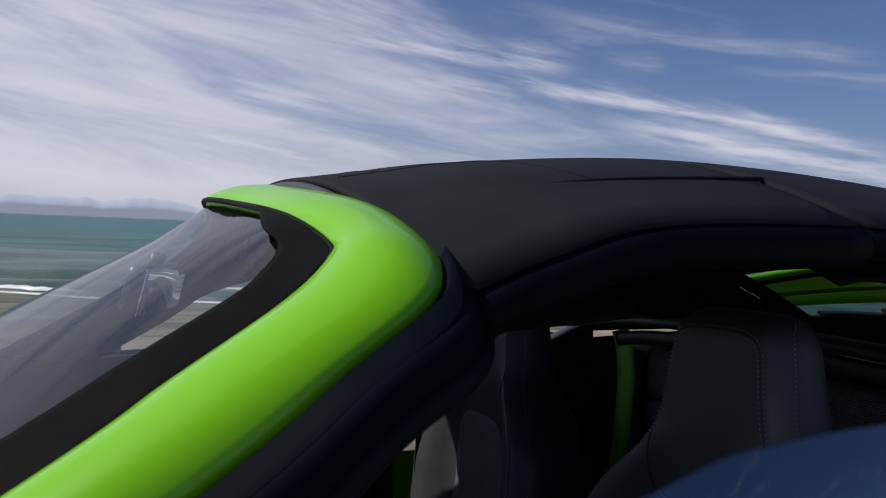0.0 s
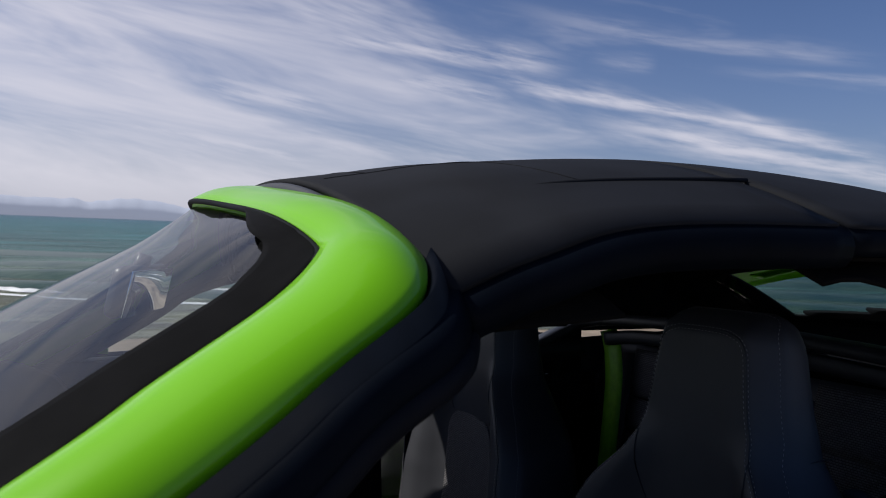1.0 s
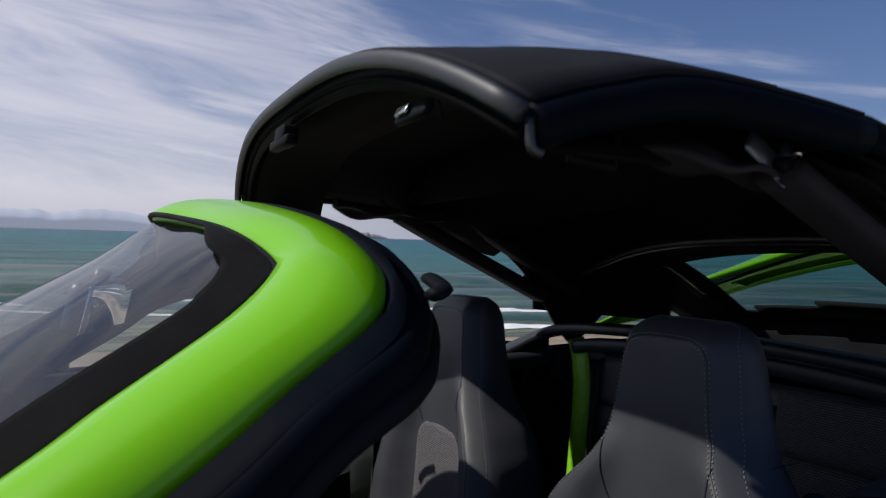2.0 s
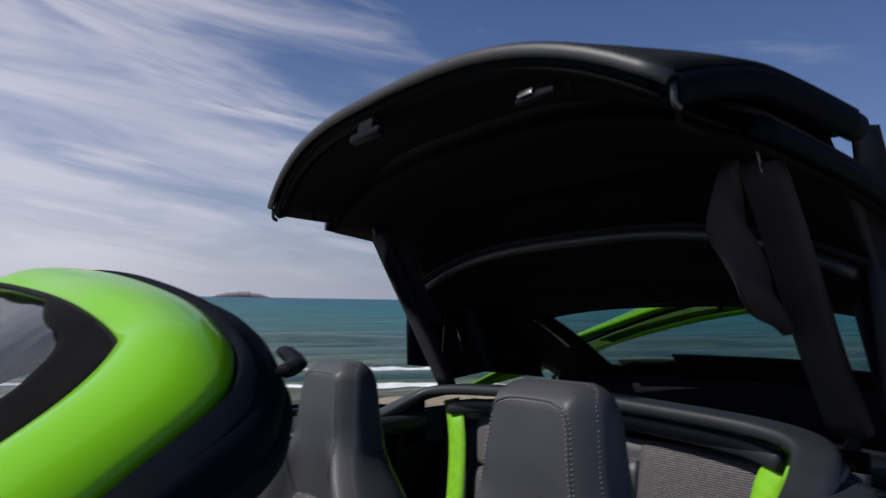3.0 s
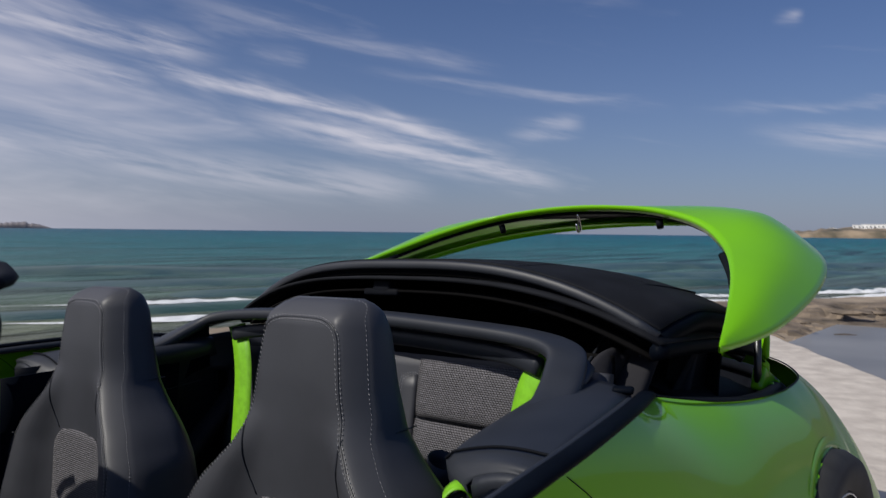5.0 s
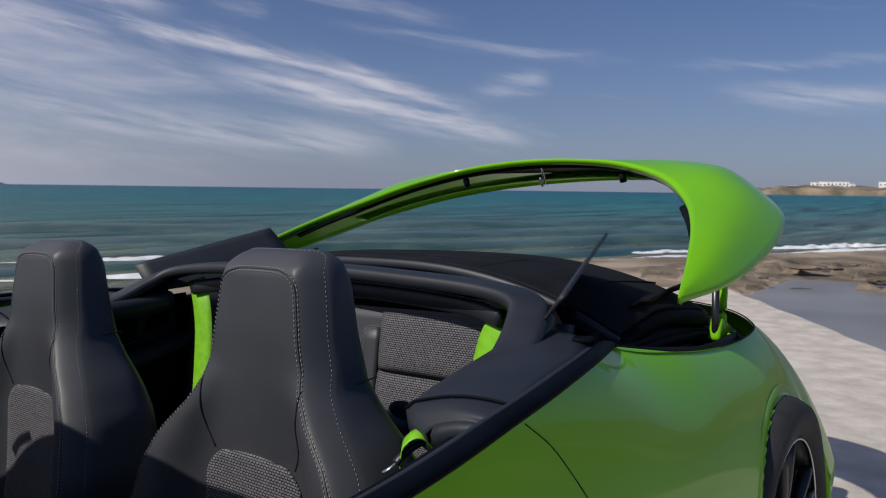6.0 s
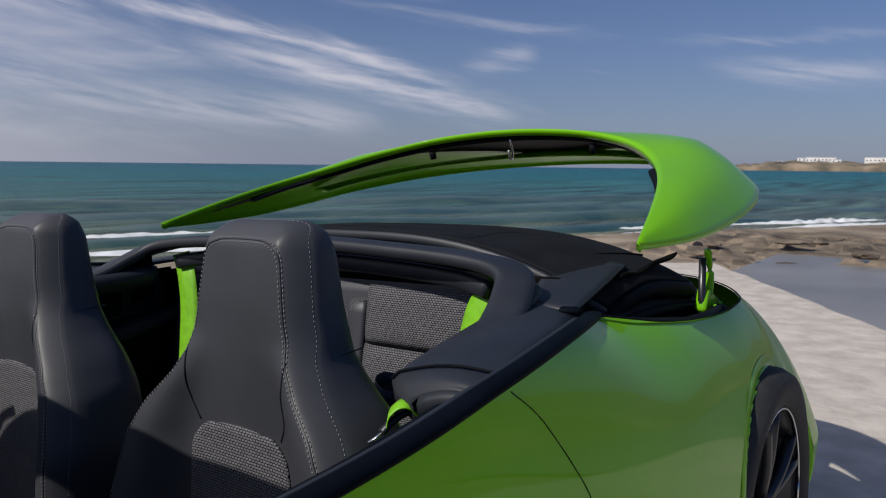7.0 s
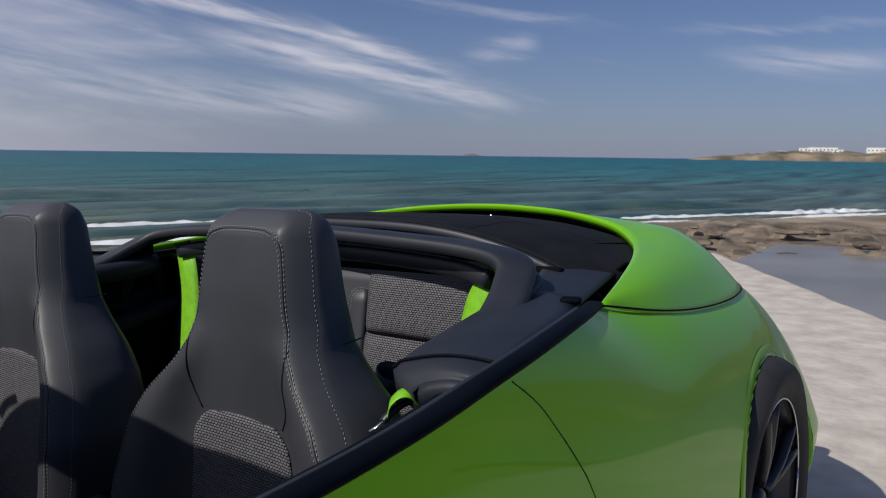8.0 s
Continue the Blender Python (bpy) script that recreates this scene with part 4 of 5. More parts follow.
def build_seat(y0):
    seat = new("front_seat")
    seat.parent = car
    seat.location = (0, y0, 0)
    seat["label"] = "dark grey leather sports seat with pale double stitching"
    zs = list(np.linspace(0.30, 1.0, 44)) + list(np.linspace(1.01, 1.072, 10))
    rows = []
    for z in zs:
        w = seat_half_width(z)
        top = max(0.0, (z - 1.0) / 0.072)
        depth = float(np.interp(z, [0.3, 0.75, 0.9, 1.02, 1.055, 1.072], [0.18, 0.15, 0.125, 0.105, 0.09, 0.065]))
        across = list(np.linspace(-1, -0.7, 12)) + list(np.linspace(-0.65, 0.65, 21)) + list(np.linspace(0.7, 1, 12))
        row = [seat_point(s, z) for s in across]
        x0, x1 = row[-1].x, seat_face(z) + depth
        wall = ((0.05, 1.012), (0.2, 1.02), (0.4, 1.015), (0.6, 1.0), (0.78, 0.965), (0.92, 0.88), (0.98, 0.74), (1.0, 0.5), (1.0, 0.2))
        back = [Vector((x0 + (x1 - x0) * f, w * g, z)) for f, g in wall]
        back += [Vector((p.x, -p.y, p.z)) for p in reversed(back)]
        rows.append(row + back)
    verts = [p for r in rows for p in r]
    me = grid_mesh("backrest", rows, closed_v=True)
    bm = bmesh.new()
    bm.from_mesh(me)
    bm.verts.ensure_lookup_table()
    n = len(rows[0])
    bm.faces.new([bm.verts[(len(rows) - 1) * n + k] for k in range(n)])
    bmesh.ops.recalc_face_normals(bm, faces=bm.faces)
    bm.to_mesh(me)
    bm.free()
    me.shade_smooth()
    me.materials.append(LEATHER)
    me.materials.append(SHELL)
    for f in me.polygons:
        if f.normal.x > 0.35 and f.center.z < 1.0:
            f.material_index = 1
    part("backrest", me, None, seat)
    # woven middle panel with a rounded top
    rows = []
    for v in np.linspace(0, 1, 34):
        z = 0.32 + 0.44 * v
        half = 0.150 - 0.040 * v
        tip = max(0.0, (v - 0.88) / 0.12)
        half *= 1 - 0.30 * tip ** 2.6
        w = seat_half_width(z)
        rows.append([seat_point(q * half / w, z - 0.006 * q * q * v, 0.004) for q in np.linspace(-1, 1, 17)])
    part("seat_insert", grid_mesh("seat_insert", rows, solid=0.004), WEAVE, seat, "black and grey woven cloth panel")
    # seams beside the panel and across the shoulders
    for sg in (-1, 1):
        line = [seat_point(sg * float(np.interp(z, [0.755, 0.79, 0.83, 0.875], [0.40, 0.52, 0.66, 0.80])), z, 0.0004) for z in np.linspace(0.755, 0.875, 14)]
        part("seam", sweep(spline(line, 16), oval(0.0014, 0.0014, 6), up=(1, 0, 0)), SHELL, seat)

    def rim_line(inset, out):
        """A line round the seat's face, a fixed way inside its outline."""
        near_side = [seat_point(1 - inset / seat_half_width(z), z, out) for z in np.linspace(0.34, SEAT_TOP - inset - 0.030, 80)]
        top = SEAT_TOP - inset
        wide = seat_half_width(top - 0.03) - inset
        arc = [(wide - 0.004, top - 0.018), (wide - 0.014, top - 0.007), (wide - 0.032, top - 0.001), (wide * 0.5, top + 0.001), (0, top + 0.002)]
        arc = [seat_point(y / seat_half_width(z), z, out) for y, z in arc]
        return spline(there_and_back(near_side + arc), 420)

    for inset, size in ((0.0335, 0.0007), (0.0275, 0.0007), (0.0025, 0.0006)):
        part("stitching", dashes("stitching", rim_line(inset, 0.0016 if inset > 0.01 else 0.0006), radius=size), THREAD, seat, "pale grey stitches")
    part("seam", sweep(rim_line(0.0305, 0.0), oval(0.0010, 0.0010, 6), up=(1, 0, 0)), SHELL, seat)
    part("seam", sweep([Vector((-0.68 + 0.02 * k, -seat_half_width(0.87) * 1.0, 0.872 + 0.001 * k)) for k in range(5)], oval(0.0012, 0.0012, 6)), SHELL, seat)
    # cushion
    rows = []
    for i in range(14):
        x = -1.36 + i * 0.04
        rows.append([(x, q * 0.26, 0.42 - 0.05 * i / 13 + 0.05 * abs(q) ** 3 - (0.12 if abs(q) > 0.99 else 0)) for q in np.linspace(-1, 1, 17)])
    part("cushion", grid_mesh("cushion", rows, solid=0.06), LEATHER, seat)
    return seat


def strip(name, path, width, side, thick=0.0018, mat=None):
    """A flat band along a path; side is the way of its width."""
    side = Vector(side).normalized() * width / 2
    return grid_mesh(name, [[Vector(p) - side, Vector(p) - side * 0.3, Vector(p) + side * 0.3, Vector(p) + side] for p in path], solid=thick, mat=mat)


def build_rear_cabin():
    bench = new("rear_seat")
    bench.parent = car
    bench["label"] = "dark grey rear bench with woven cloth panels"

    def back(y, z, out=0.0):
        return Vector((-0.184 - (0.90 - z) * 0.17 + 0.03 * abs(y) - out, y, z))

    rows = [[back(y, z, 0.004 * math.cos(y * 9)) for y in np.linspace(-0.60, 0.60, 41)] for z in np.linspace(0.36, 0.905, 20)]
    part("bench_back", grid_mesh("bench_back", rows, solid=0.03), LEATHER, bench)
    for sg in (-1, 1):
        lo, hi = 0.142, 0.452
        for z0, z1 in ((0.40, 0.585), (0.589, 0.675), (0.679, 0.765), (0.769, 0.897)):
            rows = []
            for v in np.linspace(0, 1, 9):
                z = z0 + (z1 - z0) * v
                puff = 0.010 * (1 - (2 * v - 1) ** 4) + 0.012
                rows.append([back(sg * y, z, puff * (1 - abs((y - 0.297) / 0.156) ** 8 * 0.6)) for y in np.linspace(lo, hi, 15)])
            part("seat_insert", grid_mesh("seat_insert", rows, solid=0.006), WEAVE, bench, "black and grey woven cloth panel")
        line = spline([back(sg * 0.14, 0.868, 0.016), back(sg * 0.105, 0.858, 0.016), back(sg * 0.092, 0.82, 0.016), back(sg * 0.092, 0.6, 0.016), back(sg * 0.092, 0.42, 0.016)], 60)
        part("stitching", dashes("stitching", line), THREAD, bench)
        part("stitching", dashes("stitching", [p + Vector((0, sg * 0.007, -0.003)) for p in line]), THREAD, bench)
        rows = [[back(sg * (0.084 + 0.055 * q), z, 0.006 + 0.007 * math.sin(math.pi * q) ** 0.5) for q in np.linspace(0, 1, 7)] for z in np.linspace(0.40, 0.862, 16)]
        part("bolster", grid_mesh("bolster", rows, solid=0.006), LEATHER, bench)
        # parcel bolster beside the bench
        rows = [[back(sg * y, z, 0.01 + 0.02 * math.sin(math.pi * (y - 0.45) / 0.16)) for y in np.linspace(0.45, 0.61, 9)] for z in np.linspace(0.40, 0.88, 12)]
        part("bolster", grid_mesh("bolster", rows, solid=0.006), LEATHER, bench)
    rows = [[(-0.75 + 0.4 * u, y, 0.36 + 0.03 * math.cos(y * 8)) for y in np.linspace(-0.58, 0.58, 21)] for u in np.linspace(0, 1, 8)]
    part("bench_cushion", grid_mesh("bench_cushion", rows, solid=0.05), LEATHER, bench)

    # padded hoop round the rear seats, and the second bar under it
    hoop = [(-0.52, -0.652, 0.868), (-0.46, -0.640, 0.876), (-0.40, -0.626, 0.894), (-0.335, -0.607, 0.926), (-0.276, -0.572, 0.956), (-0.248, -0.48, 0.972), (-0.238, -0.3, 0.982), (-0.232, 0, 0.990)]
    part("padded_hoop", sweep(spline(there_and_back(hoop), 90), oval(0.036, 0.015, 20, 0.55)), VINYL, car, "padded black trim hoop behind the rear seats")
    for sg in (1, -1):
        inner_edge = spline([(-0.46, -0.640, 0.878), (-0.40, -0.626, 0.896), (-0.345, -0.612, 0.918), (-0.305, -0.596, 0.942), (-0.272, -0.57, 0.957), (-0.245, -0.49, 0.972), (-0.235, -0.38, 0.980)], 14)
        outer_edge = spline([(-0.46, -0.668, 0.893), (-0.40, -0.655, 0.900), (-0.345, -0.640, 0.905), (-0.290, -0.634, 0.918), (-0.245, -0.612, 0.936), (-0.205, -0.51, 0.960), (-0.195, -0.38, 0.972)], 14)
        rows = [[(a.x + (b.x - a.x) * f, (a.y + (b.y - a.y) * f) * sg, a.z + (b.z - a.z) * f + 0.006 * math.sin(math.pi * f)) for f in np.linspace(0, 1, 7)] for a, b in zip(inner_edge, outer_edge)]
        part("hoop_shoulder", grid_mesh("hoop_shoulder", rows, solid=0.004), VINYL, car)
        # lining that hangs from the hoop's corner
        top_edge = spline([(-0.74, -0.690, 0.868), (-0.60, -0.664, 0.874), (-0.46, -0.644, 0.880), (-0.40, -0.630, 0.896), (-0.345, -0.616, 0.918), (-0.305, -0.602, 0.940), (-0.272, -0.58, 0.953)][2 if sg > 0 else 0 :], 20)
        rows = [[(p.x, (p.y - 0.004) * sg, p.z - d) for d in (0.0, 0.03, 0.07, 0.13)] for p in top_edge]
        part("corner_lining", grid_mesh("corner_lining", rows, solid=0.004), TRIM, car)
    low = [(-0.245, -0.50, 0.918), (-0.222, -0.40, 0.932), (-0.208, -0.2, 0.942), (-0.203, 0, 0.946)]
    part("cross_bar", sweep(spline(there_and_back(low), 50), oval(0.012, 0.019, 12, 0.75)), VINYL, car)
    part("bulkhead", moved(box_mesh((0.02, 1.16, 0.5), 0.005), pose(-0.10, 0, 0.68)), LINER, car)

    for sign in (1, -1):
        # quarter trim: a flat top with a rounded nose, and its side wall
        outer = spline([(-0.698, -0.797, 0.866), (-0.69, -0.798, 0.880), (-0.60, -0.782, 0.892), (-0.45, -0.752, 0.900), (-0.27, -0.700, 0.900)], 26)
        inner = spline([(-0.698, -0.690, 0.856), (-0.672, -0.640, 0.864), (-0.629, -0.617, 0.873), (-0.438, -0.590, 0.892), (-0.27, -0.566, 0.905)], 26)
        rows = []
        for a, b in zip(outer, inner):
            row = [a.lerp(b, f) + Vector((0, 0, 0.010 * math.sin(math.pi * f))) for f in np.linspace(0, 1, 9)]
            row += [b + Vector((-0.004, 0.010, -0.010)), b + Vector((0.0, 0.010, -0.034)), b + Vector((0.03, -0.03, -0.055)), b + Vector((0.05, -0.05, -0.40))]
            rows.append([(p.x, p.y * sign, p.z) for p in row])
        me = grid_mesh("quarter_trim", rows, solid=0.004)
        q = part("quarter_trim", me, VINYL, car, "black moulded trim beside the rear seat")
        nose = [[(p[0] + dx, p[1], p[2] - dz) for p in rows[0][:9]] for dx, dz in ((0, 0), (-0.005, 0.010), (-0.002, 0.026), (0.04, 0.045), (0.10, 0.06), (0.13, 0.45))]
        part("trim_nose", grid_mesh("trim_nose", nose, solid=0.004), VINYL, q)
        crease = [(p[0], p[1], p[2] + 0.004) for p in rows[9][:10]]
        part("trim_crease", sweep(crease, oval(0.0015, 0.0025, 6)), RUBBER, q)
        # latch cap
        part("trim_cap", moved(box_mesh((0.026, 0.036, 0.012), 0.005), pose(-0.300, -0.700 * sign, 0.906, 0, 0, 22 * sign)), TRIM, q)
        side = []
        for i in range(16):
            x = -0.80 + 0.04 * i
            top = float(np.interp(x, [-0.8, -0.60, -0.50, -0.40, -0.30, -0.2], [0.68, 0.72, 0.78, 0.86, 0.885, 0.89] if sign > 0 else [0.862, 0.868, 0.875, 0.885, 0.892, 0.895]))
            side.append([(x, -(0.612 + 0.010 * k) * sign, top + (0.35 - top) * k / 4) for k in range(5)])
        part("rear_side_lining", grid_mesh("rear_side_lining", side, solid=0.004), TRIM, car)
        line = [Vector((-0.78 + 0.02 * k, -0.606 * sign, 0.735 + 0.002 * k)) for k in range(28)]
        part("stitching", dashes("stitching", line, 0.005, 0.003), THREAD, car)
        # rear belt, from the hoop's corner down over the bench
        path = [(-0.225, -0.52, 0.94), (-0.234, -0.495, 0.915), (-0.243, -0.472, 0.875), (-0.252, -0.455, 0.80), (-0.275, -0.44, 0.66), (-0.29, -0.435, 0.55)]
        path = [(p[0], p[1] * sign, p[2]) for p in spline(path, 24)]
        part("seat_belt", strip("seat_belt", path, 0.060, (0.25, 1.0 * sign, 0.25)), BELT, car, "lime green seat belt webbing")
    # front belt on the near side: guide loop, buckle tongue and webbing
    loop = [Vector((-0.50 + 0.030 * math.cos(a), -0.475 + 0.022 * math.sin(a), 0.775 + 0.012 * math.sin(a))) for a in np.linspace(0, 2 * math.pi, 25)]
    for sign in (1, -1):
        lp = [(p.x - 0.01, p.y * sign, p.z) for p in loop]
        part("belt_loop", strip("belt_loop", lp, 0.045, (0.25, 0, 1)), VINYL, car, "black leather belt loop with pale stitches")
        web = spline([(-0.676, -0.678 * sign, 0.822), (-0.694, -0.670 * sign, 0.842), (-0.708, -0.657 * sign, 0.838), (-0.713, -0.647 * sign, 0.81), (-0.70, -0.640 * sign, 0.70)], 16)
        part("seat_belt", strip("seat_belt", web, 0.030, (0.75, 0.55 * sign, 0.1)), BELT, car, "lime green seat belt webbing")
        part("buckle", sweep(spline([(-0.678, -0.680 * sign, 0.836), (-0.700, -0.664 * sign, 0.828), (-0.718, -0.654 * sign, 0.816), (-0.726, -0.650 * sign, 0.808)], 10), oval(0.007, 0.005, 10)), SHELL, car)
        part("buckle_tongue", sweep([(-0.722, -0.652 * sign, 0.811), (-0.732, -0.646 * sign, 0.803), (-0.741, -0.640 * sign, 0.797)], oval(0.004, 0.002, 8)), STEEL, car)


def build_dash():
    rows = []
    for i in range(18):
        a = i / 17
        x = -2.10 + 0.52 * a
        z = 0.845 + 0.055 * math.sin(math.pi * min(1, a * 1.15)) - (0.12 * max(0, (a - 0.85) / 0.15) ** 2)
        rows.append([(x, y, z + 0.02 * math.exp(-((y + 0.37) / 0.2) ** 2) * a) for y in np.linspace(-0.76, 0.76, 31)])
    rows.append([(p[0] - 0.02, p[1], 0.45) for p in rows[-1]])
    part("dashboard", grid_mesh("dashboard", rows, solid=0.004), TRIM, car, "black dashboard")
    ring = [(-1.44 + 0.06 * math.sin(a), -0.37 + 0.182 * math.cos(a), 0.80 + 0.172 * math.sin(a)) for a in np.linspace(0, 2 * math.pi, 49)]
    wheel = part("steering_wheel", sweep(ring, oval(0.015, 0.015, 10), up=(-0.94, 0, 0.34), cap=False), SHELL, car)
    for a in (0.0, math.pi, -math.pi / 2):
        part("spoke", sweep([(-1.46, -0.37, 0.80), (-1.44 + 0.06 * math.sin(a), -0.37 + 0.175 * math.cos(a), 0.80 + 0.165 * math.sin(a))], oval(0.016, 0.006, 8)), SHELL, wheel)
    part("hub", moved(box_mesh((0.05, 0.13, 0.11), 0.02), pose(-1.475, -0.37, 0.795, 0, 20, 0)), SHELL, wheel)
    part("tunnel", moved(box_mesh((1.3, 0.24, 0.24), 0.04), pose(-1.15, 0, 0.40)), TRIM, car)


# ---- lid over the roof's well ----
LID_TIP = (-0.295, 0.902)


def lid_edges(n=81):
    inner, outer = [], []
    seam = spline(there_and_back([(-0.29, -0.752, 0.901), (-0.1, -0.788, 0.866), (0.12, -0.794, 0.838), (0.35, -0.788, 0.824), (0.55, -0.747, 0.822), (0.80, -0.602, 0.819), (0.98, -0.35, 0.815), (1.04, 0.0, 0.815)]), n)
    front = spline(there_and_back([(-0.29, -0.75, 0.905), (-0.12, -0.712, 0.925), (0.06, -0.66, 0.943), (0.24, -0.58, 0.958), (0.39, -0.46, 0.982), (0.475, -0.30, 1.004), (0.505, -0.15, 1.015), (0.512, 0.0, 1.019)]), n)
    return front, seam


def build_lid():
    front, seam = lid_edges()
    rows = []
    for a, b in zip(front, seam):
        gap = (b - a).length
        row = [a + Vector((0.004, 0, -0.022)), a + Vector((0, 0, -0.008))]
        for f in np.linspace(0, 1, 17):
            p = a.lerp(b, f)
            side = min(1.0, abs(p.y) / 0.55) ** 2
            over = (0.02 + 0.15 * side) * gap * math.sin(math.pi * f) * (1 - 0.25 * f)
            out = Vector((0.25, 0.55 * (1 if p.y > 0 else -1) * min(1, abs(p.y) / 0.5), 0.85)).normalized()
            row.append(p + out * over)
        row += [b + Vector((-0.004, 0, -0.012))]
        rows.append(row)
    lid = part("roof_well_lid", grid_mesh("roof_well_lid", rows, solid=0.004), GREEN, car, "lime green lid over the folded roof's well")
    # added black sheet that stands in for shade under the lid's front half
    lining = []
    for a, b in zip(front[6:-6], seam[6:-6]):
        row = []
        for f in np.linspace(0.04, 0.55, 8):
            p = a.lerp(b, f)
            side = min(1.0, abs(p.y) / 0.55) ** 2
            over = (0.02 + 0.15 * side) * (b - a).length * math.sin(math.pi * f) * (1 - 0.25 * f)
            out = Vector((0.25, 0.55 * (1 if p.y > 0 else -1) * min(1, abs(p.y) / 0.5), 0.85)).normalized()
            row.append(p + out * (over - 0.014))
        lining.append(row)
    part("lid_shade_sheet", grid_mesh("lid_shade_sheet", lining, solid=0.003), RUBBER, lid)
    # inner stiffening frame: a dark seal and a green rib
    ribs = spline([p.lerp(q, 0.10) + Vector((0, 0, -0.016)) for p, q in zip(front[14:-14], seam[14:-14])], 80)
    part("lid_seal", sweep(ribs, oval(0.016, 0.010, 10)), RUBBER, lid, "black rubber seal")
    ribs = [p.lerp(q, 0.62) + Vector((0, 0, -0.012)) for p, q in zip(front[18:-18], seam[18:-18])]
    part("lid_rib", sweep(ribs, oval(0.05, 0.006, 12)), GREEN, lid)
    hook = [(0.53, 0.0, 0.985), (0.535, 0.0, 0.955), (0.543, 0.006, 0.925), (0.535, 0.012, 0.922), (0.532, 0.012, 0.95)]
    part("lid_striker", sweep(spline(hook, 14), oval(0.004, 0.004, 8), up=(0, 1, 0)), STEEL, lid)
    for y in (0.3, -0.3):
        part("lid_buffer", sweep([(0.50, y, 0.962), (0.503, y, 0.935)], oval(0.011, 0.011, 10)), RUBBER, lid)
    for sg in (1, -1):
        part("hinge_cover", sweep(spline([(0.02, -0.70 * sg, 0.905), (0.12, -0.66 * sg, 0.918), (0.24, -0.60 * sg, 0.930)], 10), oval(0.03, 0.010, 10)), RUBBER, lid)
    return lid


def build_hinges():
    """Lid arms that stand in the well, and the seal round the well."""
    arms = []
    for sg in (1, -1):
        arm = part("lid_arm", sweep(spline([(0.40, -0.712 * sg, 0.72), (0.405, -0.716 * sg, 0.80), (0.39, -0.720 * sg, 0.87), (0.41, -0.716 * sg, 0.93), (0.40, -0.712 * sg, 0.985)], 20), oval(0.010, 0.006, 8)), GREEN, car, "lime green lid hinge arm")
        ram = part("gas_ram", sweep([(0.36, -0.712 * sg, 0.74), (0.365, -0.712 * sg, 0.97)], oval(0.009, 0.009, 10)), DARK_METAL, car)
        arms.append((arm, ram))
        block = part("hinge_block", moved(box_mesh((0.09, 0.03, 0.06), 0.008), pose(0.40, -0.712 * sg, 0.815, 0, 25, 0)), GREEN, car)
        for k in range(4):
            part("bolt", sweep([(0.37 + 0.022 * k, -(0.728) * sg, 0.80 + 0.012 * (k % 2)), (0.37 + 0.022 * k, -0.738 * sg, 0.80 + 0.012 * (k % 2))], oval(0.007, 0.007, 8)), GREEN, block)
        seal = spline([(-0.22, -0.735 * sg, 0.872), (-0.05, -0.752 * sg, 0.845), (0.12, -0.756 * sg, 0.820), (0.32, -0.748 * sg, 0.805), (0.50, -0.705 * sg, 0.800), (0.70, -0.58 * sg, 0.795), (0.88, -0.35 * sg, 0.79), (0.94, 0, 0.79)], 60)
        part("well_seal", sweep(seal, oval(0.016, 0.014, 12)), RUBBER, car, "black rubber seal round the roof well")
        gutter = [[Vector(p) + Vector((0.0, -o * sg, h)) for o, h in ((0.028, -0.004), (0.02, -0.03), (0.0, -0.03), (-0.03, -0.10), (-0.06, -0.25))] for p in seal]
        part("well_gutter", grid_mesh("well_gutter", gutter, solid=0.003), RUBBER, car)
    part("well_floor", moved(box_mesh((1.0, 1.35, 0.02), 0.005), pose(0.38, 0, 0.62)), RUBBER, car)
    return arms


# ---- folding roof ----
ROOF_SIDE = [(-1.264, 1.119), (-1.184, 1.153), (-1.065, 1.184), (-0.79, 1.191), (-0.50, 1.184), (-0.25, 1.152), (-0.03, 1.095), (0.20, 1.02), (0.42, 0.93)]
ROOF_MID = [(-1.322, 1.250), (-1.24, 1.263), (-1.12, 1.282), (-0.82, 1.309), (-0.50, 1.299), (-0.25, 1.264), (0.0, 1.203), (0.28, 1.105), (0.55, 0.965)]
SIDE_Y = [0.660, 0.668, 0.675, 0.68, 0.68, 0.68, 0.68, 0.68, 0.68]


def roof_grid(lo, hi, n, down=0.0, across=33):
    """Rows along the roof from lo to hi (0 front, 1 rear)."""
    side = spline([(a, -y, b) for (a, b), y in zip(ROOF_SIDE, SIDE_Y)], 81)
    mid = spline([(a, 0, b) for a, b in ROOF_MID], 81)
    rows = []
    for f in np.linspace(lo, hi, n):
        k = f * 80
        i = min(int(k), 79)
        s, m = side[i].lerp(side[i + 1], k - i), mid[i].lerp(mid[i + 1], k - i)
        row = []
        for q in np.linspace(-1, 1, across):
            e = abs(q) ** 3.0
            row.append(Vector((m.x + (s.x - m.x) * e, -s.y * q, m.z + (s.z - m.z) * e - down)))
        rows.append(row)
    return rows


def roof_panel(name, lo, hi, n, label, origin):
    top = roof_grid(lo, hi, n)
    thing = part(name, moved(grid_mesh(name, top, solid=0.008), Matrix.Translation(-Vector(origin))), ROOF, car, label)
    thing.location = origin
    low = roof_grid(lo + 0.008, hi - 0.004, max(4, n - 2), 0.034)
    low = [[Vector((p.x, p.y * 0.965, p.z)) for p in r] for r in low]
    part("roof_lining", moved(grid_mesh("roof_lining", low, solid=0.006), Matrix.Translation(-Vector(origin))), LINER, thing)
    return thing, top


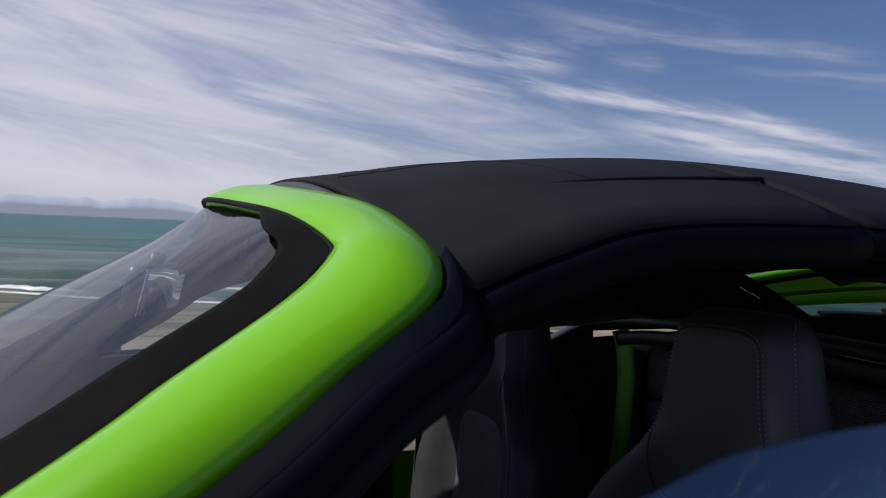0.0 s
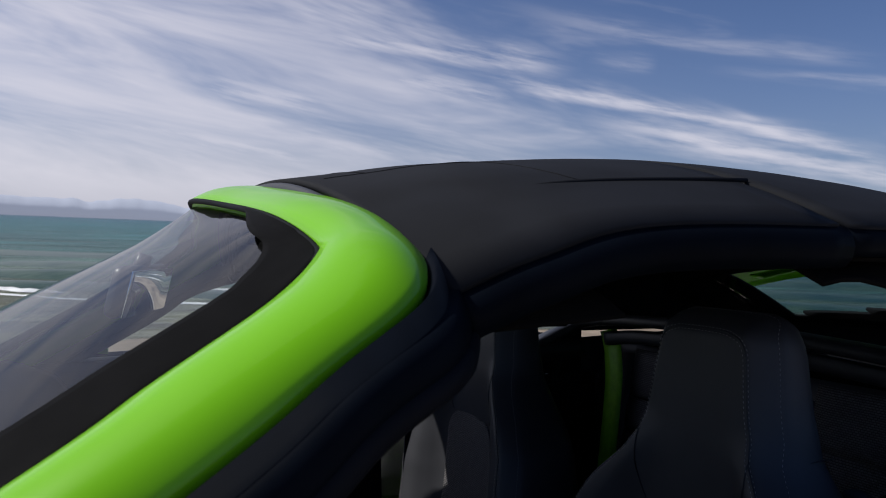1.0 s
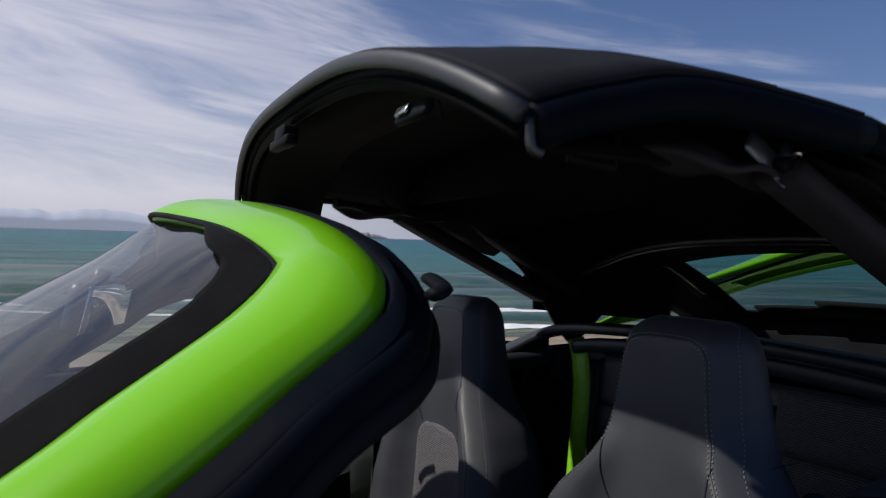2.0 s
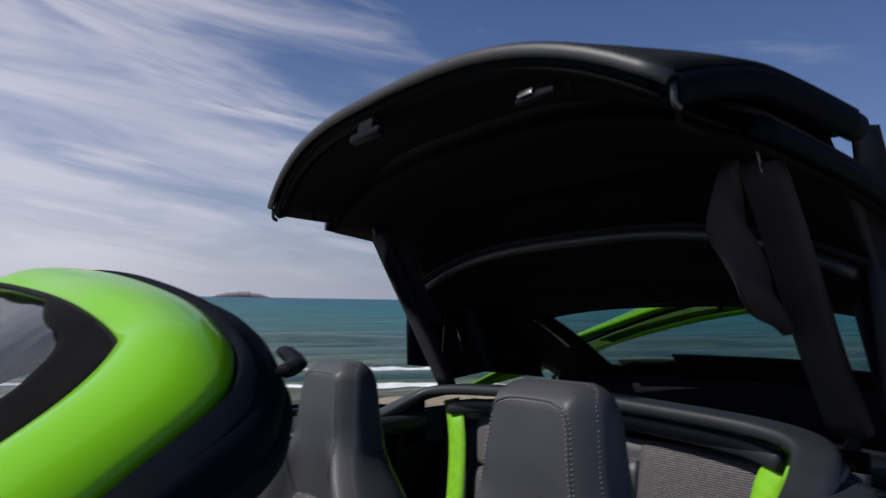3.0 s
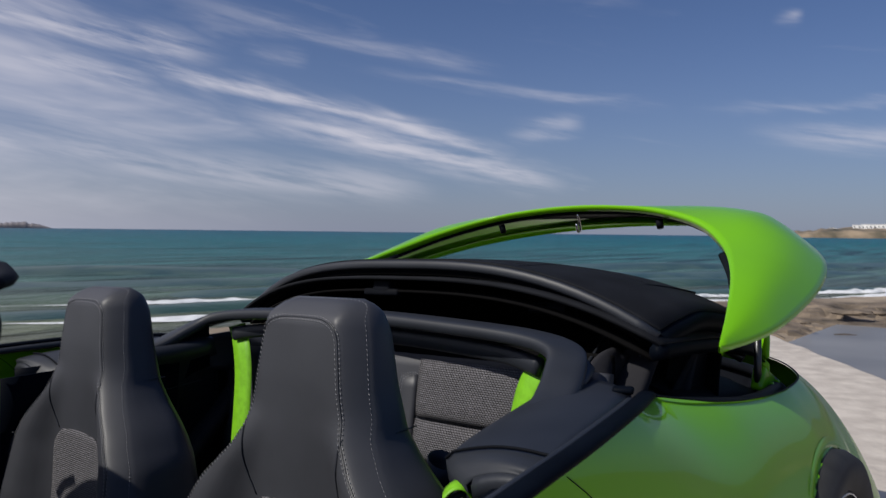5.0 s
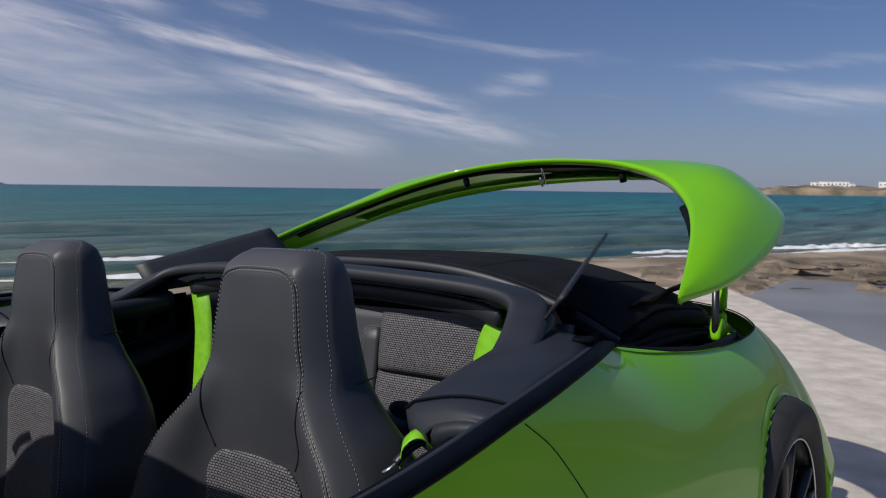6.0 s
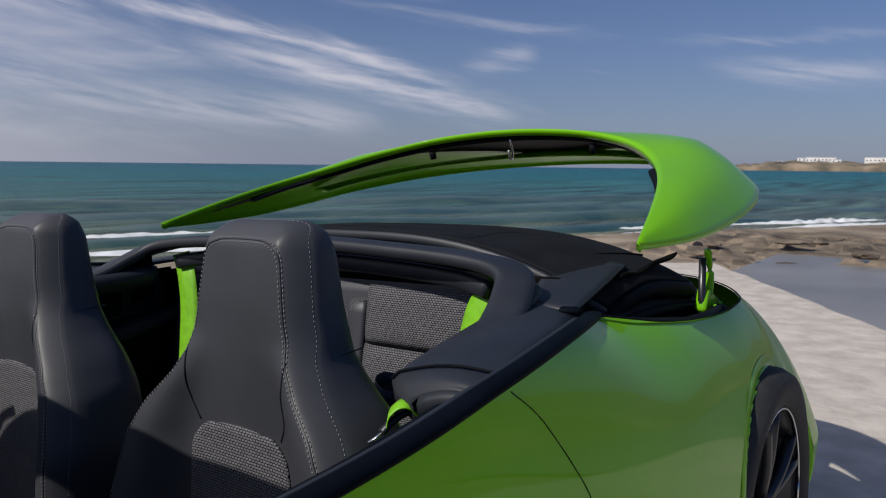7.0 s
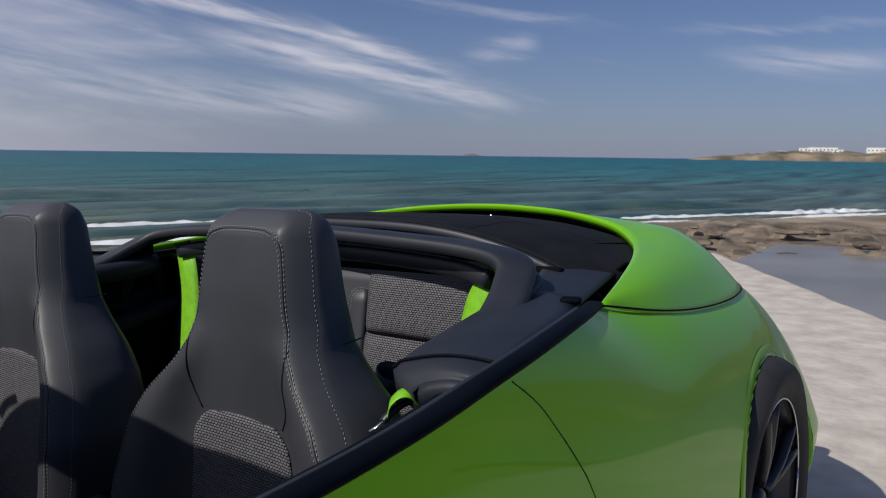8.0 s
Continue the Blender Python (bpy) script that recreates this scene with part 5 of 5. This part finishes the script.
def build_roof():
    pieces = {}
    o = Vector((-1.264, 0, 1.121))
    front, top = roof_panel("front_roof_panel", 0.0, 0.36, 28, "black canvas front panel of the folding roof", o)
    pieces["front"] = front
    back = Matrix.Translation(-o)
    # front lip, padded side rails, latch parts
    lip = [p + Vector((-0.006, 0, -0.016)) for p in top[0]]
    part("front_lip", moved(sweep(lip, oval(0.008, 0.011, 12, 0.8)), back), VINYL, front, "grey rubber lip along the roof's front edge")
    face = [[p + Vector((0.010 * k, 0, -0.012 - 0.019 * k)) for p in top[0][1:-1]] for k in range(3)]
    part("front_bow", moved(grid_mesh("front_bow", face, solid=0.006), back), TRIM, front)
    under = [[Vector((p.x + 0.035 + 0.055 * k, p.y * 0.96, p.z - 0.036 + 0.004 * k)) for p in top[0]] for k in range(4)]
    part("front_bow", moved(grid_mesh("front_bow", under, solid=0.005), back), LINER, front)
    for sg in (1, -1):
        rail = [Vector((r[0].x + 0.012, (r[0].y + 0.012) * sg, r[0].z)) + Vector((0, 0, -0.024)) for r in top]
        part("side_rail", moved(sweep(rail, oval(0.022, 0.024, 12)), back), TRIM, front, "padded black side rail of the roof")
        part("corner_hook", moved(sweep(spline([top[0][0 if sg > 0 else -1] + Vector(v) for v in ((0.004, 0, -0.02), (0.008, 0, -0.045), (0.020, 0, -0.05))], 8), oval(0.005, 0.005, 8)), back), DARK_METAL, front)
        welt = [Vector((r[0].x, (r[3].y) * sg, r[3].z + 0.002)) for r in top]
        part("welt", moved(sweep(welt, oval(0.003, 0.003, 6)), back), ROOF, front)
    part("roof_latch", moved(joined("roof_latch", [moved(box_mesh((0.03, 0.06, 0.035), 0.006), pose(-1.31, 0.06, 1.178)), moved(box_mesh((0.02, 0.12, 0.018), 0.005), pose(-1.315, 0.06, 1.165))]), back), RUBBER, front)
    part("reading_light", moved(box_mesh((0.012, 0.09, 0.024), 0.004), back @ pose(-1.265, -0.40, 1.150, 0, 20, 0)), RUBBER, front)
    part("light_lens", moved(box_mesh((0.006, 0.035, 0.012), 0.002), back @ pose(-1.275, -0.385, 1.152, 0, 20, 0)), STEEL, front)
    part("bow_seam", moved(sweep([p + Vector((-0.012, 0, 0)) for p in (Vector((-1.27, -0.475, 1.185)), Vector((-1.262, -0.475, 1.16)), Vector((-1.25, -0.475, 1.13)))], oval(0.002, 0.003, 6)), back), RUBBER, front)

    edge = top[-1]
    chord = edge[0].z - 0.04
    valance = [[Vector((p.x - 0.006, p.y * 0.985, chord + (p.z - 0.004 - chord) * f)) for p in edge] for f in (0.0, 0.5, 1.0)]
    part("rear_valance", moved(grid_mesh("rear_valance", valance, solid=0.005), back), LINER, front)
    for k, j0, j1 in ((9, 8, 25), (20, 3, 30)):
        part("canvas_seam", moved(sweep([p + Vector((0, 0, 0.0004)) for p in top[k][j0:j1]], oval(0.0007, 0.0004, 6)), back), ROOF, front)
    for j0 in (8, 24):
        part("canvas_seam", moved(sweep([r[j0] + Vector((0, 0, 0.0004)) for r in top[3:21]], oval(0.0007, 0.0004, 6)), back), ROOF, front)
    for sg in (1, -1):
        loop = [(-1.17, -0.60 * sg, 1.13), (-1.17, -0.60 * sg, 1.085), (-1.115, -0.60 * sg, 1.085), (-1.115, -0.60 * sg, 1.135)]
        part("latch_loop", moved(sweep(loop, oval(0.006, 0.006, 8), up=(0, 1, 0)), back), RUBBER, front)

    o2 = Vector((-0.830, 0, 1.206))
    mid, top2 = roof_panel("middle_roof_panel", 0.366, 0.628, 18, "black canvas middle panel of the folding roof", o2)
    bow = [Vector((p.x + 0.02, p.y * 0.94, p.z - 0.045)) for p in top2[-1]]
    part("roof_bow", moved(sweep(bow, oval(0.014, 0.012, 10)), Matrix.Translation(-o2)), DARK_METAL, mid)
    for sg in (1, -1):
        rail = [Vector((r[0].x, (r[0].y + 0.010) * sg, r[0].z)) + Vector((0, 0, -0.018)) for r in top2]
        part("side_rail", moved(sweep(rail, oval(0.014, 0.017, 12)), Matrix.Translation(-o2)), TRIM, mid)
    pieces["mid"] = mid
    # slack canvas that hangs behind the front panel once the roof folds
    rows = [[Vector((r[k].x, r[k].y * 0.97, r[k].z - 0.05)) + Vector((0, 0, 0.006 * math.sin(3 * k + i))) for k in range(len(r))] for i, r in enumerate(roof_grid(0.366, 0.502, 12))]
    fold = part("canvas_fold", moved(grid_mesh("canvas_fold", rows, solid=0.006), Matrix.Translation(-o2)), LINER, car, "slack black canvas between the roof panels")
    fold.location = o2
    pieces["fold"] = fold
    # rear panel with the glass window
    o3 = Vector((0.42, 0, 0.93))
    rows = roof_grid(0.634, 1.0, 30)
    nv = len(rows[0])

    def keep(face):
        c = sum((Vector(p) for p in face), Vector()) / 4
        f = (c.x + 0.22) / 0.70
        return not (0.58 < f < 0.96 and abs(c.y) < 0.50 - 0.05 * (f - 0.3))

    rear = part("rear_roof_panel", moved(grid_mesh("rear_roof_panel", rows, keep=keep, solid=0.008), Matrix.Translation(-o3)), ROOF, car, "black canvas rear panel of the folding roof with a glass window")
    rear.location = o3
    pane_rows = [[p + Vector((0, 0, -0.008)) for p in r[3:-3]] for r in rows[15:29]]
    pane = part("rear_window", moved(grid_mesh("rear_window", pane_rows, solid=0.004), Matrix.Translation(-o3)), REAR_GLASS, rear, "tinted glass rear window")
    pane.visible_shadow = False
    bow = [Vector((p.x + 0.02, p.y * 0.96, p.z - 0.02)) for p in rows[0]]
    part("roof_bow", moved(sweep(bow, oval(0.014, 0.012, 10)), Matrix.Translation(-o3)), VINYL, rear, "grey padded rear bow")
    for sg in (1, -1):
        quarter = [[Vector((r[0].x, r[0].y * sg, r[0].z)), Vector((r[0].x + 0.01, r[0].y * sg * 1.01, 0.5 * r[0].z + 0.46)), Vector((r[0].x + 0.03, r[0].y * sg * 1.02, 0.92))] for r in rows[:26]]
        part("side_fabric", moved(grid_mesh("side_fabric", quarter, solid=0.006), Matrix.Translation(-o3)), ROOF, rear)
    skirt = [[p + Vector((0.01 * k, 0, -0.05 * k)) for p in rows[-1]] for k in range(4)]
    part("rear_skirt", moved(grid_mesh("rear_skirt", skirt, solid=0.006), Matrix.Translation(-o3)), ROOF, rear)
    pieces["rear"] = rear

    # side links and hanging cloth, one set a side
    pieces["links"] = []
    for sg in (1, -1):
        link = part("roof_link", sweep(spline([(0, 0, -0.06), (0.004, 0, -0.2), (0.012, 0.004 * sg, -0.40), (0.02, 0, -0.56)], 14), oval(0.036, 0.016, 16, 0.5), up=(1, 0, 0)), FABRIC, car, "padded black roof linkage arm")
        for bx, bz, tilt in ((0.0, -0.035, 6),):
            plate = part("bracket", moved(joined("bracket", [box_mesh((0.026, 0.006, 0.085), 0.004), moved(box_mesh((0.04, 0.006, 0.026), 0.004), pose(0.018, 0, -0.022))]), pose(bx, -0.006 * sg, bz, 0, tilt, 0)), PLATE, link, "bare metal roof bracket")
            part("pivot", sweep([(bx, -0.024 * sg, bz - 0.012), (bx, -0.008 * sg, bz - 0.012)], oval(0.009, 0.009, 12)), RUBBER, plate)
            part("pivot", sweep([(bx + 0.028, -0.020 * sg, bz - 0.03), (bx + 0.028, -0.008 * sg, bz - 0.03)], oval(0.006, 0.006, 10)), STEEL, plate)
        part("arm_rib", sweep([(0.030, -0.014 * sg, -0.10), (0.034, -0.014 * sg, -0.30), (0.044, -0.012 * sg, -0.54)], oval(0.004, 0.005, 8)), RUBBER, link)
        strut = part("rear_roof_link", sweep(spline([(0, 0, 0.0), (0.01, 0, -0.2), (0.02, 0, -0.46)], 12), oval(0.03, 0.014, 12, 0.6), up=(1, 0, 0)), FABRIC, car, "roof linkage arm covered with grey cloth")
        part("pivot", sweep([(-0.02, -0.03 * sg, -0.30), (-0.03, -0.03 * sg, -0.40)], oval(0.006, 0.006, 8)), STEEL, strut)
        rows = []
        for i in range(22):
            v = i / 21
            w = 0.088 * (math.sin(math.pi / 2 * min(1, v / 0.28)) ** 0.6 if v < 0.42 else max(0.16, math.cos((v - 0.42) * 2.4)) ** 1.3) + 0.006
            rows.append([(0.035 - w * q + 0.003 * math.sin(11 * v + 3 * q), (0.006 * math.sin(13 * v + 7 * q) + 0.016 * math.sin(math.pi * q)) * -sg, -0.30 * v) for q in np.linspace(0, 1, 13)])
        cloth = part("hanging_cloth", grid_mesh("hanging_cloth", rows, solid=0.008), FABRIC, car, "slack grey cloth of the folding roof")
        back_rows = [[(0.0 + 0.02 * math.sin(5 * v) + 0.17 * q, 0.015 * math.sin(6 * v + 3 * q) * sg, -0.52 * v) for q in np.linspace(-0.5, 0.5, 9)] for v in np.linspace(0, 1, 14)]
        fold = part("rear_fold", grid_mesh("rear_fold", back_rows, solid=0.006), ROOF, car, "slack black canvas at the roof's rear corner")
        pieces["links"].append((sg, link, strut, cloth, fold))
    # small flaps that close beside the folded roof
    flaps = []
    for sg in (1, -1):
        rows = [[(0.447 * u - v * (0.023 + 0.034 * u), -v * (0.093 + 0.065 * u) * sg, 0.004 * math.sin(math.pi * v)) for v in np.linspace(0, 1, 9)] for u in np.linspace(0, 1, 12)]
        flap = part("closing_flap", grid_mesh("closing_flap", rows, solid=0.006), VINYL, car, "black hinged flap beside the folded roof")
        flaps.append((sg, flap))
    pieces["flaps"] = flaps
    # near and far door panes, sliding down
    panes = []
    for sg in (1, -1):
        curve = spline([(-1.40, -0.80 * sg, 0.88), (-1.16, -0.79 * sg, 0.962), (-1.05, -0.785 * sg, 0.982), (-0.865, -0.78 * sg, 0.988), (-0.70, -0.775 * sg, 0.97), (-0.5, -0.765 * sg, 0.90)], 30)
        rows = [[p + Vector((0, 0, -0.001)), Vector((p.x, p.y - 0.012 * sg, p.z - 0.2)), Vector((p.x, p.y - 0.02 * sg, 0.55))] for p in curve]
        g = part("door_pane", grid_mesh("door_pane", rows, solid=0.004), DOOR_GLASS, car, "door window sliding down")
        panes.append(g)
    pieces["panes"] = panes
    return pieces


build_body()
build_wheel()
build_windscreen()
build_mirrors()
build_dash()
build_seat(-0.358)
build_seat(0.385)
build_rear_cabin()
LID = build_lid()
ARMS = build_hinges()
ROOF_PARTS = build_roof()

# front corner of the roof: time, x, z, pitch (front up)
ROOF_TRACK = [(0.0, -1.264, 1.121, 0), (1.25, -1.264, 1.121, 0), (1.6, -1.235, 1.19, 5), (2.0, -1.15, 1.31, 6), (2.5, -1.007, 1.412, 7), (3.0, -0.72, 1.495, 8), (3.5, -0.475, 1.458, 8.5), (4.0, -0.272, 1.334, 9.5), (4.5, -0.14, 1.183, 11), (5.0, -0.062, 0.985, 11), (5.25, -0.07, 0.91, 11), (5.5, -0.065, 0.878, 9.5), (8.0, -0.065, 0.878, 9.5)]
# upper edge of the rear panel: time, x, z at the middle, z of its foot, and how far the middle panel hangs down
BOW_TRACK = [(0.0, -0.235, 1.262, 0.93, 0, 0, 0), (1.25, -0.235, 1.262, 0.93, 0, 0, 0), (1.6, -0.245, 1.325, 0.93, 8, 0, 10), (2.0, -0.26, 1.355, 0.93, 8, 0, 16), (2.5, -0.28, 1.365, 0.93, 6, 0, 28), (3.0, -0.26, 1.375, 0.93, 0, 0.28, 60), (3.5, -0.10, 1.315, 0.93, -9, 0.48, 82), (4.0, -0.05, 1.208, 0.92, -9, 0.49, 92), (4.5, 0.03, 1.09, 0.88, -9, 0.49, 105), (5.0, 0.05, 0.92, 0.80, -9, 0.49, 106), (5.25, 0.05, 0.78, 0.69, -9, 0.48, 145), (5.5, 0.05, 0.70, 0.64, -9, 0.48, 175), (8.0, 0.05, 0.70, 0.64, -9, 0.48, 175)]
# roof arms, cloth and rear folds, as time, x, z, swing
LINK_TRACK = [(0, -1.05, 1.150, -93), (1.25, -1.05, 1.150, -93), (2.0, -0.80, 1.33, -62), (2.5, -0.66, 1.435, -42), (3.0, -0.45, 1.50, -26), (3.5, -0.235, 1.475, -3), (4.0, -0.058, 1.345, 8), (4.5, 0.045, 1.205, 18), (5.0, 0.04, 0.99, 48), (5.4, 0.05, 0.82, 80), (8, 0.05, 0.82, 80)]
STRUT_TRACK = [(0, -0.66, 1.165, -88), (1.25, -0.66, 1.165, -88), (2.0, -0.58, 1.32, -58), (2.5, -0.46, 1.42, -40), (3.0, -0.22, 1.47, -22), (3.5, -0.01, 1.38, 0), (4.0, 0.18, 1.19, 12), (4.5, 0.225, 1.10, 23), (5.0, 0.22, 0.95, 36), (5.4, 0.24, 0.82, 82), (8, 0.24, 0.82, 82)]
CLOTH_TRACK = [(0, -1.10, 1.145, -97), (1.25, -1.10, 1.145, -97), (2.0, -0.95, 1.31, -85), (2.5, -0.78, 1.42, -70), (3.0, -0.49, 1.43, -28), (3.5, -0.33, 1.40, -20), (4.0, -0.20, 1.275, -16), (4.5, -0.095, 1.185, -4), (5.0, -0.06, 0.97, 35), (5.4, -0.02, 0.82, 85), (8, -0.02, 0.82, 85)]
FOLD_TRACK = [(0, -0.45, 1.15, -80), (1.25, -0.45, 1.15, -80), (2.0, -0.46, 1.35, -48), (2.5, -0.40, 1.44, -32), (3.0, -0.15, 1.54, -10), (3.5, 0.03, 1.50, -4), (4.0, 0.22, 1.365, 10), (4.5, 0.28, 1.19, 15), (5.0, 0.28, 0.96, 45), (5.4, 0.3, 0.82, 85), (8, 0.3, 0.82, 85)]
# lid: time, x and z of its tip, pitch (rear up)
LID_TRACK = [(0.0, -0.20, 0.985, 6), (0.5, -0.15, 1.005, 9), (1.2, -0.06, 0.99, 13), (2.0, 0.005, 0.947, 16), (6.3, 0.005, 0.947, 16), (6.5, 0.002, 0.949, 16), (6.75, -0.06, 0.985, 13.8), (7.0, -0.138, 1.008, 11.5), (7.25, -0.215, 0.985, 9.3), (7.5, -0.273, 0.937, 7), (7.75, -0.290, 0.910, 2), (7.9, -0.295, 0.902, 0), (8.0, -0.295, 0.902, 0)]


def motions():
    """All that moves: the roof's pieces, the lid, the flaps and the door panes."""
    walk(ROOF_PARTS["front"], [(t, pose(x, 0, z, 0, -(-p), 0)) for t, x, z, p in ROOF_TRACK])
    base = Vector((0.42, 0, 0.93))
    # the bow's place in the rear panel's own space
    own = Vector((-0.235, 0, 1.262)) - base
    own_a = math.atan2(own.z, -own.x)
    rows, mids = [], []
    folds = []
    for (t, x, z, foot, hang, slide, fold_a), (_, fx, fz, p) in zip(BOW_TRACK, ROOF_TRACK):
        base = Vector((0.42, 0, foot))
        way = Vector((x, 0, z)) - base
        a = math.atan2(way.z, -way.x)
        drop = Vector((x, 0, z)) - (base + Euler((0, a - own_a, 0)).to_matrix() @ own)
        rows.append((t, pose(base.x + drop.x, 0, base.z + drop.z, 0, math.degrees(a - own_a), 0)))
        # middle panel: hangs from the rear edge of the front panel
        hinge = Vector((fx, 0, fz)) + Euler((0, radians(p), 0)).to_matrix() @ Vector((0.434, 0, 0.085))
        back = Euler((0, radians(p), 0)).to_matrix() @ Vector((-slide, 0, -0.055 * min(1, slide * 6) - 0.10 * slide))
        mids.append((t, pose(hinge.x + back.x, 0, hinge.z + back.z, 0, p + hang if t > 1.25 else 0, 0)))
        folds.append((t, pose(hinge.x - 0.01, 0, hinge.z - 0.012, 0, fold_a, 0)))
    walk(ROOF_PARTS["rear"], rows)
    walk(ROOF_PARTS["mid"], mids)
    walk(ROOF_PARTS["fold"], folds)
    for sg, link, strut, cloth, fold in ROOF_PARTS["links"]:
        for ob, track, y in ((link, LINK_TRACK, 0.595), (strut, STRUT_TRACK, 0.60), (cloth, CLOTH_TRACK, 0.555), (fold, FOLD_TRACK, 0.625)):
            rows = []
            for t, x, z, a in track:
                spin = (85 if t < 2.2 else 60 if t < 2.7 else 0) if ob is cloth else 0
                rows.append((t, pose(x + (0.09 if ob is cloth and sg < 0 and t > 2.2 else 0), -(y - (0.02 if t < 1.5 else 0)) * sg, z - (0.03 if 1.5 < t < 5.2 else 0), 0, a, 0) @ pose(0, 0, 0, 0, 0, spin * sg)))
            walk(ob, rows)
    tip = Vector((LID_TIP[0], 0, LID_TIP[1]))
    lid_rows = []
    for t, x, z, p in LID_TRACK:
        turn = pose(0, 0, 0, 0, -p, 0)
        lid_rows.append((t, Matrix.Translation((x, 0, z)) @ turn @ Matrix.Translation(-tip)))
    walk(LID, lid_rows)
    for arm, ram in ARMS:
        for ob, drop in ((arm, 0.16), (ram, 0.17)):
            rows = []
            for t, x, z, p in LID_TRACK:
                up = min(1.0, p / 16)
                rows.append((t, pose(0, 0, -drop * (1 - up) ** 1.2)))
            walk(ob, rows)
    for sg, flap in ROOF_PARTS["flaps"]:
        rows = []
        for t, a in ((0, -75), (5.3, -75), (5.7, 0), (6.1, 72), (6.3, 66), (6.5, 48), (6.8, 22), (7.0, 9), (7.3, 0), (8.0, 0)):
            rows.append((t, pose(-0.310, -0.612 * sg, 0.908, (10 - a) * sg, -5, 20 * sg)))
        walk(flap, rows)
    for pane in ROOF_PARTS["panes"]:
        walk(pane, [(0, pose(0, 0, 0.022)), (0.3, pose(0, 0, -0.09)), (0.8, pose(0, 0, -0.24)), (1.2, pose(0, 0, -0.28)), (8, pose(0, 0, -0.28))])


motions()
